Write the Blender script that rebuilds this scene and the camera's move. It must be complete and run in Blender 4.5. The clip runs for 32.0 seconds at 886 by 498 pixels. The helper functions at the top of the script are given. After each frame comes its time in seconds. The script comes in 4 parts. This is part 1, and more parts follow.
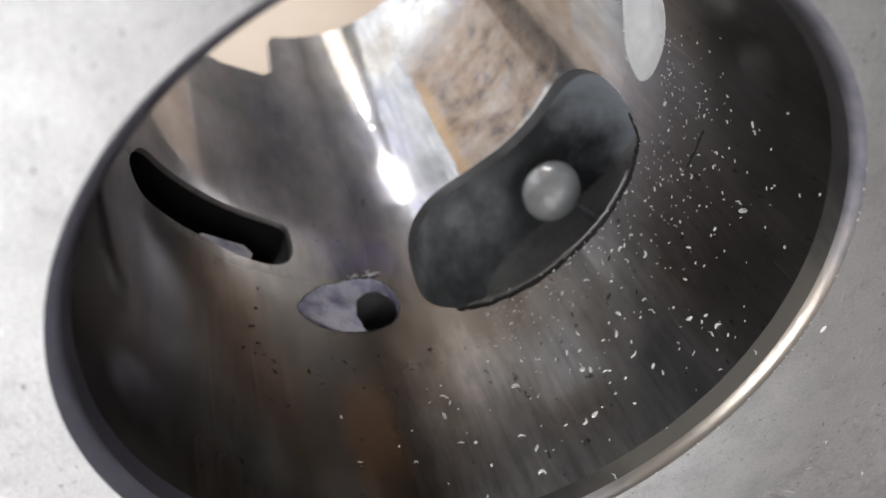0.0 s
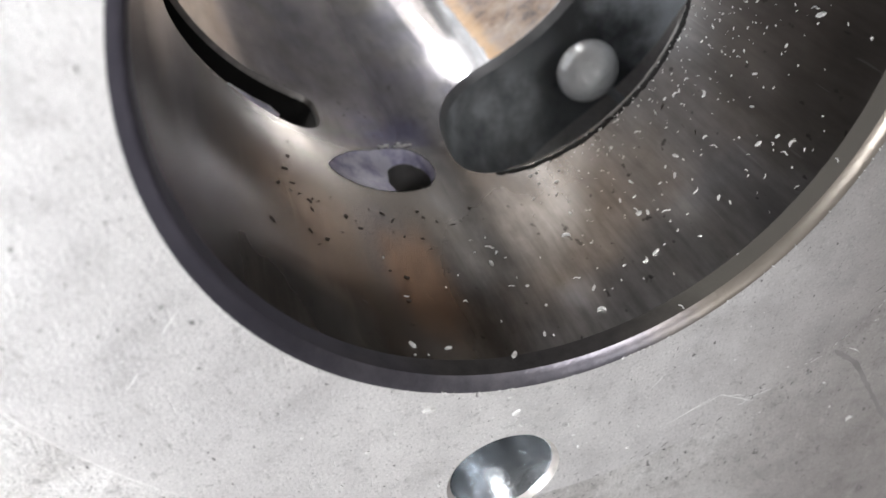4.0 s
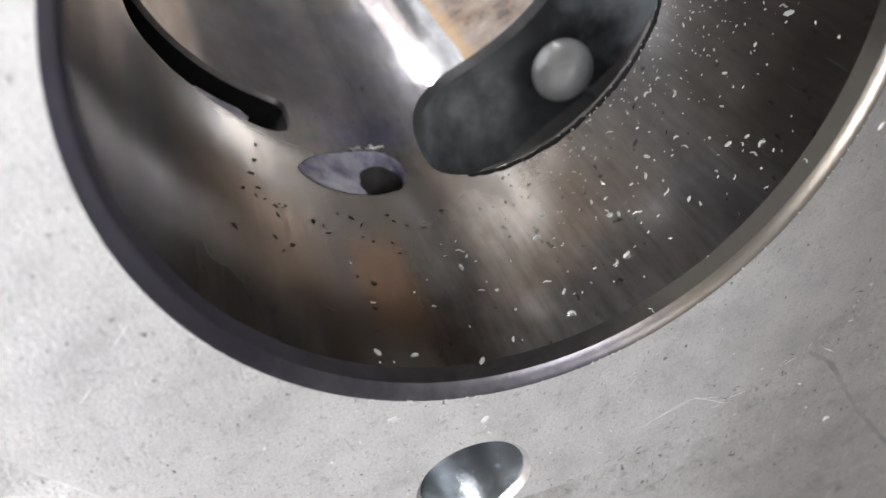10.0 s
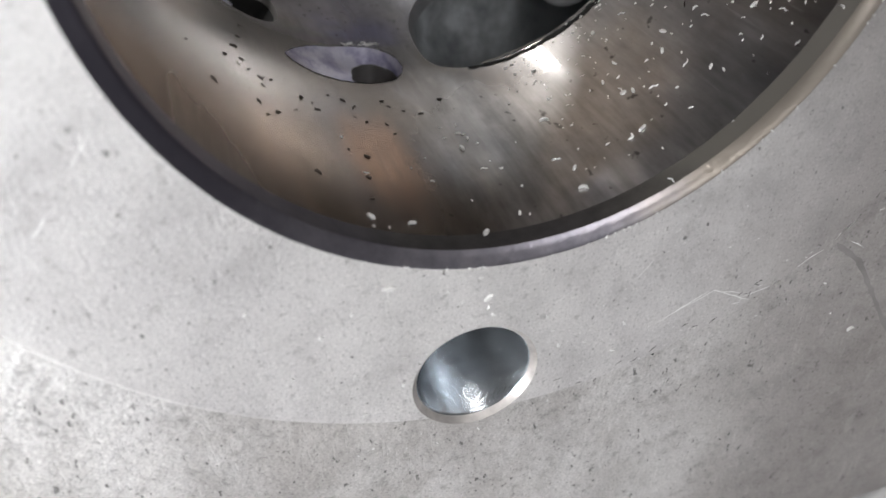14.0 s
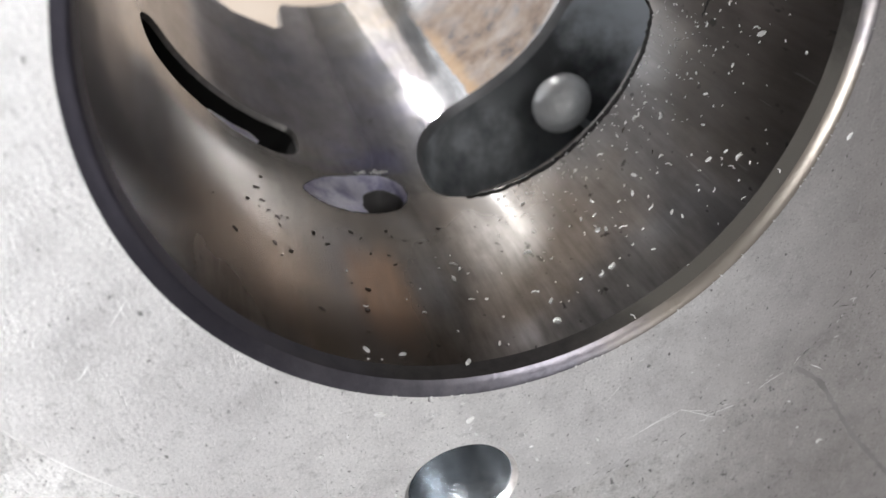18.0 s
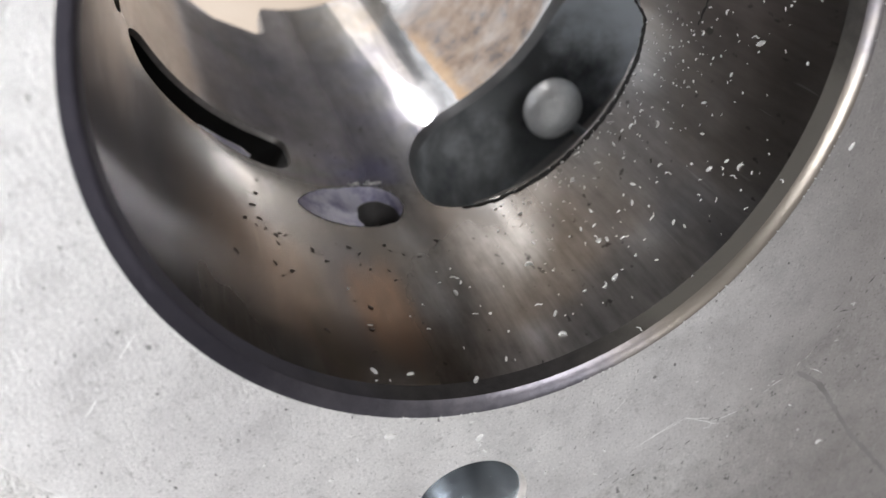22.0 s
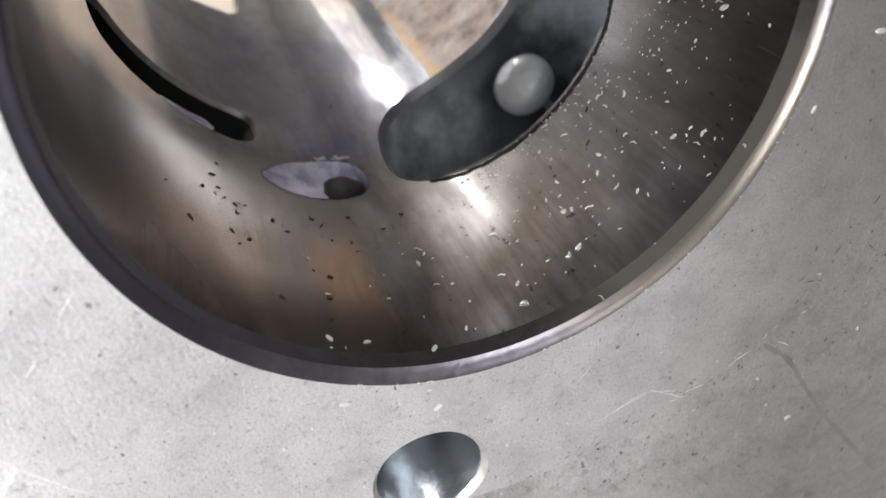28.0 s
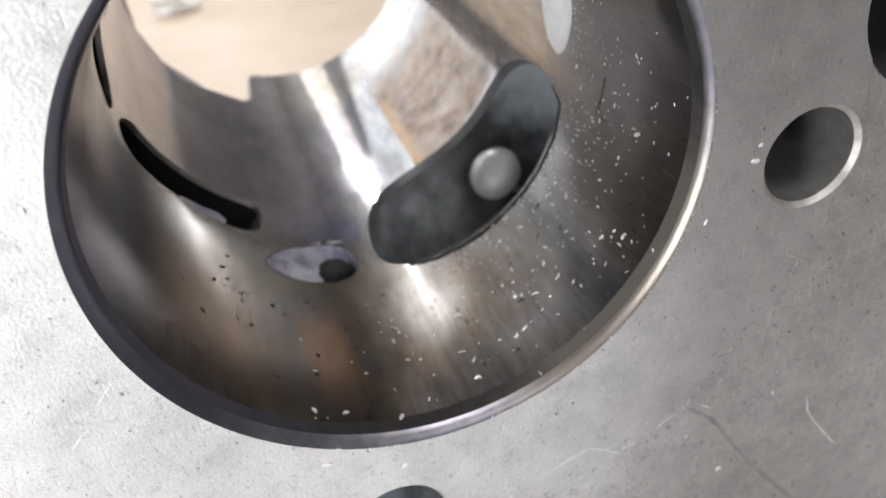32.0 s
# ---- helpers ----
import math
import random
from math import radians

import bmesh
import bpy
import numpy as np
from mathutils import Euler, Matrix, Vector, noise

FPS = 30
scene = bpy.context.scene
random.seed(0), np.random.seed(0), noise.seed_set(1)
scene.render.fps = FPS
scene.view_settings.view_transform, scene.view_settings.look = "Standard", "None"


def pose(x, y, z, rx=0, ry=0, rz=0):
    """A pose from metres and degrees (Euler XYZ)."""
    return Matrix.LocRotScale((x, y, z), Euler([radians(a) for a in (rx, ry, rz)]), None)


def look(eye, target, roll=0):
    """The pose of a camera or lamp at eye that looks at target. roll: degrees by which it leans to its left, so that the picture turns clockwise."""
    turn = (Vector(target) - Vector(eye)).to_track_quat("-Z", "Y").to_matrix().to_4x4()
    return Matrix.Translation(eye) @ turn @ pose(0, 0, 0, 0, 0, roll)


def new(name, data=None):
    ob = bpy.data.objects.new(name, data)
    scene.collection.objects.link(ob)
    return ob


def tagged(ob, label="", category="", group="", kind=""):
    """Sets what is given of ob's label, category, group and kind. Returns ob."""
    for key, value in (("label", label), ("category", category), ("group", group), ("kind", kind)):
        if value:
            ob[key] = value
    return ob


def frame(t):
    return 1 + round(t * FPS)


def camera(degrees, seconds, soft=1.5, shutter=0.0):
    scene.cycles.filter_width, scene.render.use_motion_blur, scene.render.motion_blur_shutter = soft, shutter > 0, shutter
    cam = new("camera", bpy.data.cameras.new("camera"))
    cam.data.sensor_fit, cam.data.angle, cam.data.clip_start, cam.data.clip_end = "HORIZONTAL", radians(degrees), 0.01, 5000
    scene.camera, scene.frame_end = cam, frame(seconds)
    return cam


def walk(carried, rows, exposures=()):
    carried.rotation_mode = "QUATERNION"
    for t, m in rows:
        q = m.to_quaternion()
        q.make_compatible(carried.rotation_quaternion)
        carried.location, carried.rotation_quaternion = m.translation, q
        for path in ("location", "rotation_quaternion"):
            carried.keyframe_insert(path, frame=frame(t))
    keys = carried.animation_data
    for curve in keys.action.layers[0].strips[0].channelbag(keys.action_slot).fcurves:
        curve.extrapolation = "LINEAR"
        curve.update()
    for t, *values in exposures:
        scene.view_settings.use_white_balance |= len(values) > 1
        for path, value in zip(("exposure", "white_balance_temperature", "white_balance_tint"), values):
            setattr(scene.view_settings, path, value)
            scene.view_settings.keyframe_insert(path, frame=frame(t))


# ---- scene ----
from mathutils.geometry import delaunay_2d_cdt

EXPOSURES = [(0.0, -0.02), (1.0, 0.12), (3.5, 0.06), (6.0, -0.1), (8.0, -0.17), (10.0, -0.06), (13.0, -0.1), (16.0, -0.12), (20.0, -0.1), (23.0, -0.06), (25.0, 0.04), (28.0, -0.02), (29.0, 0.0), (30.0, 0.1), (32.0, 0.12)]
MM = 0.001
cam = camera(57.0, 32.0, soft=1.5, shutter=0.4)
cam.data.dof.use_dof, cam.data.dof.focus_distance, cam.data.dof.aperture_fstop = True, 0.064, 40
# seconds, then millimetres and degrees of the eye; the bore's axis is y, its mouth lies at y = 0
ROWS = [
    (0.0, -10.53, -32.86, 36.48, 49.25, 3.72, -16.1),
    (0.5, -9.99, -33.74, 36.9, 49.56, 4.18, -16.17),
    (1.0, -14.1, -38.75, 34.95, 49.87, 3.07, -16.33),
    (1.5, -15.39, -40.47, 31.71, 50.83, 2.66, -16.62),
    (2.0, -16.39, -42.98, 30.97, 51.16, 2.56, -16.73),
    (2.5, -16.05, -41.65, 28.75, 50.99, 2.58, -16.68),
    (3.0, -15.67, -42.36, 26.27, 51.31, 2.6, -16.94),
    (3.5, -18.62, -39.7, 21.92, 51.44, 2.38, -17.01),
    (5.5, -20.03, -36.26, 20.18, 50.39, 2.23, -17.49),
    (6.0, -20.72, -36.7, 19.22, 50.22, 2.17, -17.48),
    (6.5, -19.02, -36.25, 18.55, 50.32, 1.96, -17.52),
    (7.0, -19.42, -35.73, 16.72, 50.66, 1.77, -17.57),
    (7.5, -19.84, -35.57, 16.68, 50.32, 1.81, -17.43),
    (8.0, -18.51, -34.19, 18.31, 50.09, 1.99, -17.69),
    (8.5, -16.35, -31.37, 23.67, 48.79, 2.7, -18.13),
    (9.0, -16.98, -34.53, 24.51, 50.93, 2.75, -18.56),
    (9.5, -17.26, -37.83, 23.31, 50.59, 2.88, -17.82),
    (10.0, -16.89, -37.28, 20.91, 51.07, 2.52, -17.77),
    (10.5, -17.13, -36.45, 19.57, 50.65, 2.41, -17.73),
    (11.0, -17.16, -36.01, 18.51, 50.8, 2.27, -17.67),
    (11.5, -17.66, -36.22, 15.99, 51.01, 1.95, -17.73),
    (12.0, -18.06, -35.63, 15.5, 50.94, 2.14, -17.9),
    (12.5, -17.72, -35.65, 14.84, 51.12, 2.05, -18.15),
    (13.0, -17.87, -36.33, 10.82, 51.73, 1.89, -18.38),
    (13.5, -18.01, -38.6, 8.98, 51.72, 1.84, -18.27),
    (15.5, -20.93, -38.91, 17.79, 51.68, 2.18, -17.77),
    (16.0, -15.31, -37.46, 22.03, 50.91, 3.34, -16.75),
    (16.5, -15.85, -43.45, 24.52, 54.14, 2.79, -15.92),
    (17.0, -14.54, -44.5, 21.78, 55.89, 3.06, -15.16),
    (17.5, -15.87, -43.61, 19.11, 55.67, 3.01, -15.6),
    (18.0, -15.59, -42.9, 18.77, 55.77, 3.05, -15.71),
    (18.5, -16.54, -40.52, 16.2, 55.2, 3.19, -16.83),
    (19.0, -18.51, -43.15, 16.31, 55.29, 3.1, -17.36),
    (19.5, -17.22, -43.44, 16.23, 55.34, 2.87, -17.29),
    (20.0, -17.37, -43.05, 16.64, 55.45, 2.8, -17.26),
    (20.5, -18.0, -42.26, 16.64, 55.3, 2.77, -17.29),
    (21.0, -17.55, -41.46, 17.15, 55.23, 2.85, -17.34),
    (21.5, -17.83, -40.89, 18.7, 55.14, 2.93, -17.78),
    (22.0, -17.28, -40.71, 20.27, 55.0, 3.19, -18.02),
    (22.5, -16.02, -41.56, 19.27, 54.82, 3.04, -17.75),
    (23.0, -14.47, -40.43, 19.32, 54.48, 3.04, -17.95),
    (23.5, -11.5, -39.92, 23.64, 53.63, 3.7, -18.1),
    (24.0, -13.69, -43.07, 24.41, 54.4, 3.25, -17.83),
    (24.5, -13.93, -42.95, 23.1, 54.73, 3.23, -17.93),
    (25.0, -13.04, -42.73, 23.21, 54.96, 3.29, -18.16),
    (25.5, -13.3, -43.44, 21.76, 54.72, 3.16, -18.04),
    (27.5, -14.22, -41.95, 17.1, 55.35, 2.28, -18.17),
    (28.0, -15.13, -42.02, 17.42, 55.0, 2.82, -18.37),
    (28.5, -15.8, -41.59, 17.26, 54.16, 3.03, -18.59),
    (29.0, -10.76, -36.09, 27.24, 52.03, 4.76, -18.91),
    (29.5, -12.11, -43.93, 33.93, 53.49, 4.73, -18.01),
    (30.0, -12.4, -44.63, 30.17, 55.19, 4.48, -17.59),
    (30.5, -13.13, -42.8, 29.48, 55.05, 4.18, -18.32),
    (31.0, -10.52, -43.49, 36.78, 53.88, 5.06, -18.84),
    (31.5, -12.3, -49.8, 33.82, 56.28, 4.36, -17.71),
    (32.0, -11.79, -51.49, 29.38, 56.87, 4.22, -17.18),
]

walk(cam, [(t, pose(x * MM, y * MM, z * MM, a, b, c)) for t, x, y, z, a, b, c in ROWS], EXPOSURES)

# ---- light: the sun, and unseen area lamps for daylight from several sides ----
world = bpy.data.worlds.new("workshop_daylight")
scene.world = world
world.use_nodes = True
wn = world.node_tree
sky = wn.nodes.new("ShaderNodeTexSky")
sky.sky_type, sky.sun_disc = "NISHITA", False
sky.sun_elevation, sky.sun_rotation = radians(29.3), radians(-0.7)
wn.links.new(sky.outputs[0], wn.nodes["Background"].inputs[0])
wn.nodes["Background"].inputs[1].default_value = 0.08


def window_light(name, eye, target, width, height, watts, colour):
    data = bpy.data.lights.new(name, "AREA")
    data.shape, data.size, data.size_y, data.energy, data.color = "RECTANGLE", width, height, watts, colour
    ob = new(name, data)
    ob.matrix_world = look(eye, target)
    return ob


# side and back lamps follow the shading and highlights; their windows are unseen
window_light("window_light_side", (-0.15, -0.112, -0.018), (0, 0, -0.03), 0.06, 0.06, 0.29, (0.985, 0.99, 1.0))
# front, right and both overhead lamps are added fill, with no known source
window_light("fill_front", (0.0, -1.49, 0.85), (0, 0, -0.02), 0.4, 0.5, 5, (1.0, 0.985, 0.97))
window_light("fill_above_front", (0.12, -0.55, 1.59), (0.12, -0.55, 0), 0.5, 0.55, 13.5, (1.0, 0.985, 0.97))
window_light("window_light_back", (-0.155, 0.33, 0.12), (0.01, 0.07, 0), 0.28, 0.3, 0.5, (0.95, 0.97, 1.0))
window_light("fill_right", (0.96, 0.85, 0.3), (0, 0.08, 0), 0.4, 0.4, 2.3, (1.0, 0.98, 0.96))
window_light("skylight", (0.25, 0.62, 1.59), (0.25, 0.62, 0), 0.8, 0.9, 20, (1.0, 0.98, 0.97))
sun = new("sun", bpy.data.lights.new("sun", "SUN"))
sun.data.energy, sun.data.angle, sun.data.color = 0.65, radians(2.0), (1.0, 0.985, 0.97)
sun.matrix_world = look((-0.0103, 0.8722, 0.4891), (0, 0, 0))

# ---- materials ----
def material(name):
    m = bpy.data.materials.new(name)
    m.use_nodes = True
    nt = m.node_tree
    return m, nt, nt.nodes["Principled BSDF"]


def node(nt, kind, **inputs):
    n = nt.nodes.new(kind)
    for key, value in inputs.items():
        n.inputs[key.replace("_", " ")].default_value = value
    return n


def coords(nt, scale, rot=(0, 0, 0)):
    tc = nt.nodes.new("ShaderNodeTexCoord")
    mp = nt.nodes.new("ShaderNodeMapping")
    mp.inputs["Scale"].default_value = scale
    mp.inputs["Rotation"].default_value = rot
    nt.links.new(tc.outputs["Object"], mp.inputs["Vector"])
    return mp.outputs[0]


def noise_tex(nt, vec, scale, detail=4.0, rough=0.55):
    n = node(nt, "ShaderNodeTexNoise", Scale=scale, Detail=detail, Roughness=rough)
    nt.links.new(vec, n.inputs["Vector"])
    return n.outputs["Fac"]


def ramp(nt, fac, stops):
    r = nt.nodes.new("ShaderNodeValToRGB")
    while len(r.color_ramp.elements) < len(stops):
        r.color_ramp.elements.new(0.5)
    for e, (p, c) in zip(r.color_ramp.elements, stops):
        e.position = p
        e.color = (*c, 1) if len(c) == 3 else (c[0], c[0], c[0], 1)
    nt.links.new(fac, r.inputs[0])
    return r.outputs[0]


def math_node(nt, op, a, b=0.0):
    n = nt.nodes.new("ShaderNodeMath")
    n.operation = op
    for sock, v in zip(n.inputs, (a, b)):
        if isinstance(v, (int, float)):
            sock.default_value = v
        else:
            nt.links.new(v, sock)
    return n.outputs[0]


def step_up(nt, value, lo, hi):
    n = nt.nodes.new("ShaderNodeMapRange")
    n.interpolation_type = "SMOOTHSTEP"
    nt.links.new(value, n.inputs[0])
    n.inputs[1].default_value, n.inputs[2].default_value = lo, hi
    return n.outputs[0]


def band(nt, value, a, b, c, d):
    return math_node(nt, "MULTIPLY", step_up(nt, value, a, b), math_node(nt, "SUBTRACT", 1.0, step_up(nt, value, c, d)))


def blend(nt, fac, a, b, mode="MIX"):
    m = nt.nodes.new("ShaderNodeMix")
    m.data_type, m.blend_type = "RGBA", mode
    if isinstance(fac, float):
        m.inputs[0].default_value = fac
    else:
        nt.links.new(fac, m.inputs[0])
    for sock, v in ((m.inputs[6], a), (m.inputs[7], b)):
        if isinstance(v, tuple):
            sock.default_value = (*v, 1)
        else:
            nt.links.new(v, sock)
    return m.outputs[2]


def bump(nt, bsdf, height, strength, distance):
    b = node(nt, "ShaderNodeBump", Strength=strength, Distance=distance)
    nt.links.new(height, b.inputs["Height"])
    nt.links.new(b.outputs[0], bsdf.inputs["Normal"])
    return b


def bore_material():
    """Honed, oily cylinder wall with brown varnish and bluish heat stains."""
    m, nt, b = material("honed_bore_metal")
    tc = nt.nodes.new("ShaderNodeTexCoord")
    sep = nt.nodes.new("ShaderNodeSeparateXYZ")
    nt.links.new(tc.outputs["Object"], sep.inputs[0])
    theta = math_node(nt, "MULTIPLY", math_node(nt, "ARCTAN2", sep.outputs[0], math_node(nt, "MULTIPLY", sep.outputs[2], -1.0)), 57.29578)
    depth = math_node(nt, "MULTIPLY", sep.outputs[1], 1000.0)
    even = tc.outputs["Object"]
    along = coords(nt, (1, 0.06, 1))
    cross = coords(nt, (0.2, 5, 0.2))
    stain = noise_tex(nt, coords(nt, (1, 0.45, 1)), 75, 4)
    base = ramp(nt, stain, [(0.34, (0.26, 0.265, 0.28)), (0.48, (0.41, 0.405, 0.41)), (0.58, (0.39, 0.36, 0.325)), (0.68, (0.35, 0.35, 0.38))])
    # varnish burnt on above the wide port, with a straight edge
    ragged = math_node(nt, "ADD", theta, math_node(nt, "MULTIPLY", noise_tex(nt, even, 380, 4), 3.0))
    burnt = math_node(nt, "MULTIPLY", band(nt, ragged, 27.3, 28.6, 62, 78), band(nt, depth, 43, 45, 68, 82))
    mottle = ramp(nt, noise_tex(nt, even, 260, 6, 0.7), [(0.3, (0.6,)), (0.55, (1.0,))])
    edge = math_node(nt, "MULTIPLY", band(nt, ragged, 27.0, 27.8, 29.5, 33), band(nt, depth, 43, 45, 58, 75))
    # blue heat colour between the ports
    blue = math_node(nt, "MULTIPLY", band(nt, theta, -70, -40, 8, 24), band(nt, depth, 30, 40, 66, 84))
    blue = math_node(nt, "MULTIPLY", blue, ramp(nt, noise_tex(nt, even, 130, 3), [(0.35, (0.0,)), (0.65, (0.6,))]))
    base = blend(nt, blue, base, (0.29, 0.28, 0.39))
    temper = math_node(nt, "MULTIPLY", band(nt, theta, -27, -20, -6, 2), band(nt, depth, 32.5, 33.5, 37, 44))
    temper = math_node(nt, "MULTIPLY", temper, ramp(nt, noise_tex(nt, even, 260, 4), [(0.35, (0.1,)), (0.6, (0.5,))]))
    base = blend(nt, temper, base, (0.19, 0.19, 0.42))
    dusty = math_node(nt, "MULTIPLY", band(nt, theta, 12, 48, 96, 128), math_node(nt, "SUBTRACT", 1.0, step_up(nt, depth, 24, 34)))
    # darker brown near the mouth, reaching deeper at the sides
    tide = math_node(nt, "ADD", depth, math_node(nt, "MULTIPLY", noise_tex(nt, coords(nt, (1, 0.25, 1)), 120, 5, 0.6), 16.0))
    sides = math_node(nt, "ADD", math_node(nt, "MULTIPLY", step_up(nt, theta, 50, 84), 26.0), math_node(nt, "MULTIPLY", math_node(nt, "SUBTRACT", 1.0, step_up(nt, theta, -75, -25)), 15.0))
    mouth_brown = math_node(nt, "SUBTRACT", 1.0, step_up(nt, math_node(nt, "SUBTRACT", tide, sides), 1, 12))
    # zone below the wide port, kept lighter than the brown round it
    below_port = band(nt, theta, 16, 40, 52, 74)
    mouth_brown = math_node(nt, "MULTIPLY", mouth_brown, math_node(nt, "SUBTRACT", 1.0, math_node(nt, "MULTIPLY", below_port, 0.8)))
    base = blend(nt, math_node(nt, "MULTIPLY", mouth_brown, 0.8), base, (0.17, 0.157, 0.142))
    # missing light below the wide port, put in as a paler base
    worn = math_node(nt, "MULTIPLY", band(nt, ragged, -16, 8, 26, 52), band(nt, tide, -6, 3, 30, 40))
    base = blend(nt, math_node(nt, "MULTIPLY", worn, 0.6), base, (0.68, 0.67, 0.655))
    # a dull brown area below the small hole, its colour darkened against bright reflections
    tail = math_node(nt, "ADD", theta, math_node(nt, "MULTIPLY", noise_tex(nt, coords(nt, (1, 0.3, 1)), 160, 5, 0.6), 24.0))
    tail_right = math_node(nt, "ADD", theta, math_node(nt, "MULTIPLY", noise_tex(nt, coords(nt, (1, 0.5, 1)), 120, 5, 0.6), 24.0))
    dull = math_node(nt, "MULTIPLY", band(nt, tail, -80, -40, -2, 18), math_node(nt, "SUBTRACT", 1.0, step_up(nt, tide, 31, 49)))
    base = blend(nt, math_node(nt, "MULTIPLY", dull, 0.8), base, (0.108, 0.084, 0.062))
    # rubbed orange lines on the near wall
    rubs = math_node(nt, "MULTIPLY", band(nt, theta, -50, -25, -12, 6), band(nt, depth, 2, 7, 15, 24))
    rubs = math_node(nt, "MULTIPLY", rubs, ramp(nt, noise_tex(nt, along, 210, 5, 0.6), [(0.5, (0.0,)), (0.68, (0.6,))]))
    base = blend(nt, rubs, base, (0.36, 0.25, 0.16))
    rust = math_node(nt, "MULTIPLY", band(nt, ragged, -27, -21, -15, -9), band(nt, tide, 12, 17, 21, 29))
    base = blend(nt, math_node(nt, "MULTIPLY", rust, 0.36), base, (0.50, 0.25, 0.095))
    # darker brown base on the side that the chips cling to
    dark_side = math_node(nt, "MULTIPLY", band(nt, tail_right, 44, 80, 136, 154), math_node(nt, "SUBTRACT", 1.0, step_up(nt, tide, 26, 44)))
    base = blend(nt, math_node(nt, "MULTIPLY", dark_side, 0.9), base, (0.09, 0.077, 0.067))
    streak = ramp(nt, noise_tex(nt, along, 520, 6, 0.6), [(0.3, (0.72,)), (0.7, (1.15,))])
    col = blend(nt, 0.22, base, streak, "MULTIPLY")
    # fine honing lines both ways, dark flecks and grey blotches
    for turn in (38, -38):
        hone = noise_tex(nt, coords(nt, (1, 0.12, 1), (radians(turn), 0, radians(turn))), 1500, 2.0)
        col = blend(nt, 0.5, col, ramp(nt, hone, [(0.35, (0.82,)), (0.6, (1.1,))]), "MULTIPLY")
    lines = ramp(nt, noise_tex(nt, coords(nt, (1, 0.02, 1)), 1700, 2.0), [(0.68, (0.0,)), (0.73, (1.0,))])
    col = blend(nt, math_node(nt, "MULTIPLY", lines, 0.1), col, (0.8, 0.79, 0.78))
    flecks = ramp(nt, noise_tex(nt, coords(nt, (1, 0.6, 1)), 900, 2.0), [(0.26, (0.3,)), (0.32, (1.0,))])
    col = blend(nt, 0.9, col, flecks, "MULTIPLY")
    blotch = ramp(nt, noise_tex(nt, coords(nt, (1, 0.55, 1)), 230, 6, 0.68), [(0.34, (0.5,)), (0.5, (0.95,)), (0.64, (1.3,))])
    col = blend(nt, 0.4, col, blotch, "MULTIPLY")
    nt.links.new(col, b.inputs["Base Color"])
    b.inputs["Metallic"].default_value = 1.0
    rough = ramp(nt, noise_tex(nt, along, 180, 5), [(0.25, (0.05,)), (0.75, (0.11,))])
    # buffed smooth deep down, and scuffed in a band just past the ports
    rough = math_node(nt, "MULTIPLY", rough, math_node(nt, "SUBTRACT", 1.0, math_node(nt, "MULTIPLY", step_up(nt, depth, 52, 62), 0.65)))
    rough = math_node(nt, "ADD", rough, math_node(nt, "MULTIPLY", band(nt, ragged, -4, 4, 22, 28), math_node(nt, "MULTIPLY", band(nt, depth, 44, 47, 51, 57), 0.16)))
    nt.links.new(math_node(nt, "ADD", math_node(nt, "ADD", rough, math_node(nt, "MULTIPLY", mouth_brown, 0.06)), math_node(nt, "MULTIPLY", dull, 0.15)), b.inputs["Roughness"])
    tan = nt.nodes.new("ShaderNodeTangent")
    tan.direction_type, tan.axis = "RADIAL", "Y"
    nt.links.new(tan.outputs[0], b.inputs["Tangent"])
    b.inputs["Anisotropic"].default_value = 0.75
    b.inputs["Anisotropic Rotation"].default_value = 0.25
    relief_height = math_node(nt, "ADD", noise_tex(nt, cross, 600, 4), math_node(nt, "MULTIPLY", noise_tex(nt, along, 230, 3), 1.6))
    relief_height = math_node(nt, "ADD", relief_height, math_node(nt, "MULTIPLY", noise_tex(nt, even, 110, 2), 3.0))
    bump(nt, b, relief_height, 0.07, 0.0001)
    b.inputs["Coat Weight"].default_value, b.inputs["Coat Roughness"].default_value, b.inputs["Coat IOR"].default_value = 0.15, 0.16, 1.4
    # the dull film of oil and dust over the honing, and the bare rough patch by the skirt
    film = nt.nodes.new("ShaderNodeBsdfPrincipled")
    film.inputs["Metallic"].default_value, film.inputs["Roughness"].default_value = 0.95, 0.37
    bare = math_node(nt, "MULTIPLY", band(nt, ragged, 26, 34, 72, 88), step_up(nt, depth, 72, 84))
    bare = math_node(nt, "MULTIPLY", bare, ramp(nt, noise_tex(nt, even, 420, 6, 0.7), [(0.35, (0.2,)), (0.6, (1.0,))]))
    # light on the deep left wall, put in as a paler film colour
    deep_light = math_node(nt, "MULTIPLY", math_node(nt, "MULTIPLY", band(nt, theta, -115, -85, -10, 4), step_up(nt, depth, 32, 44)), ramp(nt, noise_tex(nt, coords(nt, (1, 0.6, 1)), 110, 5), [(0.35, (0.3,)), (0.62, (0.8,))]))
    dull_film = blend(nt, deep_light, blend(nt, 1.0, col, (1.2, 1.2, 1.22), "MULTIPLY"), (0.62, 0.56, 0.585))
    # grey metal dust caught in the oil on the side of the chips
    dull_film = blend(nt, math_node(nt, "MULTIPLY", dusty, 0.12), dull_film, (0.42, 0.415, 0.41))
    nt.links.new(blend(nt, bare, dull_film, (0.85, 0.85, 0.86)), film.inputs["Base Color"])
    both = nt.nodes.new("ShaderNodeMixShader")
    weight = ramp(nt, noise_tex(nt, coords(nt, (1, 0.3, 1)), 150, 5), [(0.3, (0.07,)), (0.7, (0.21,))])
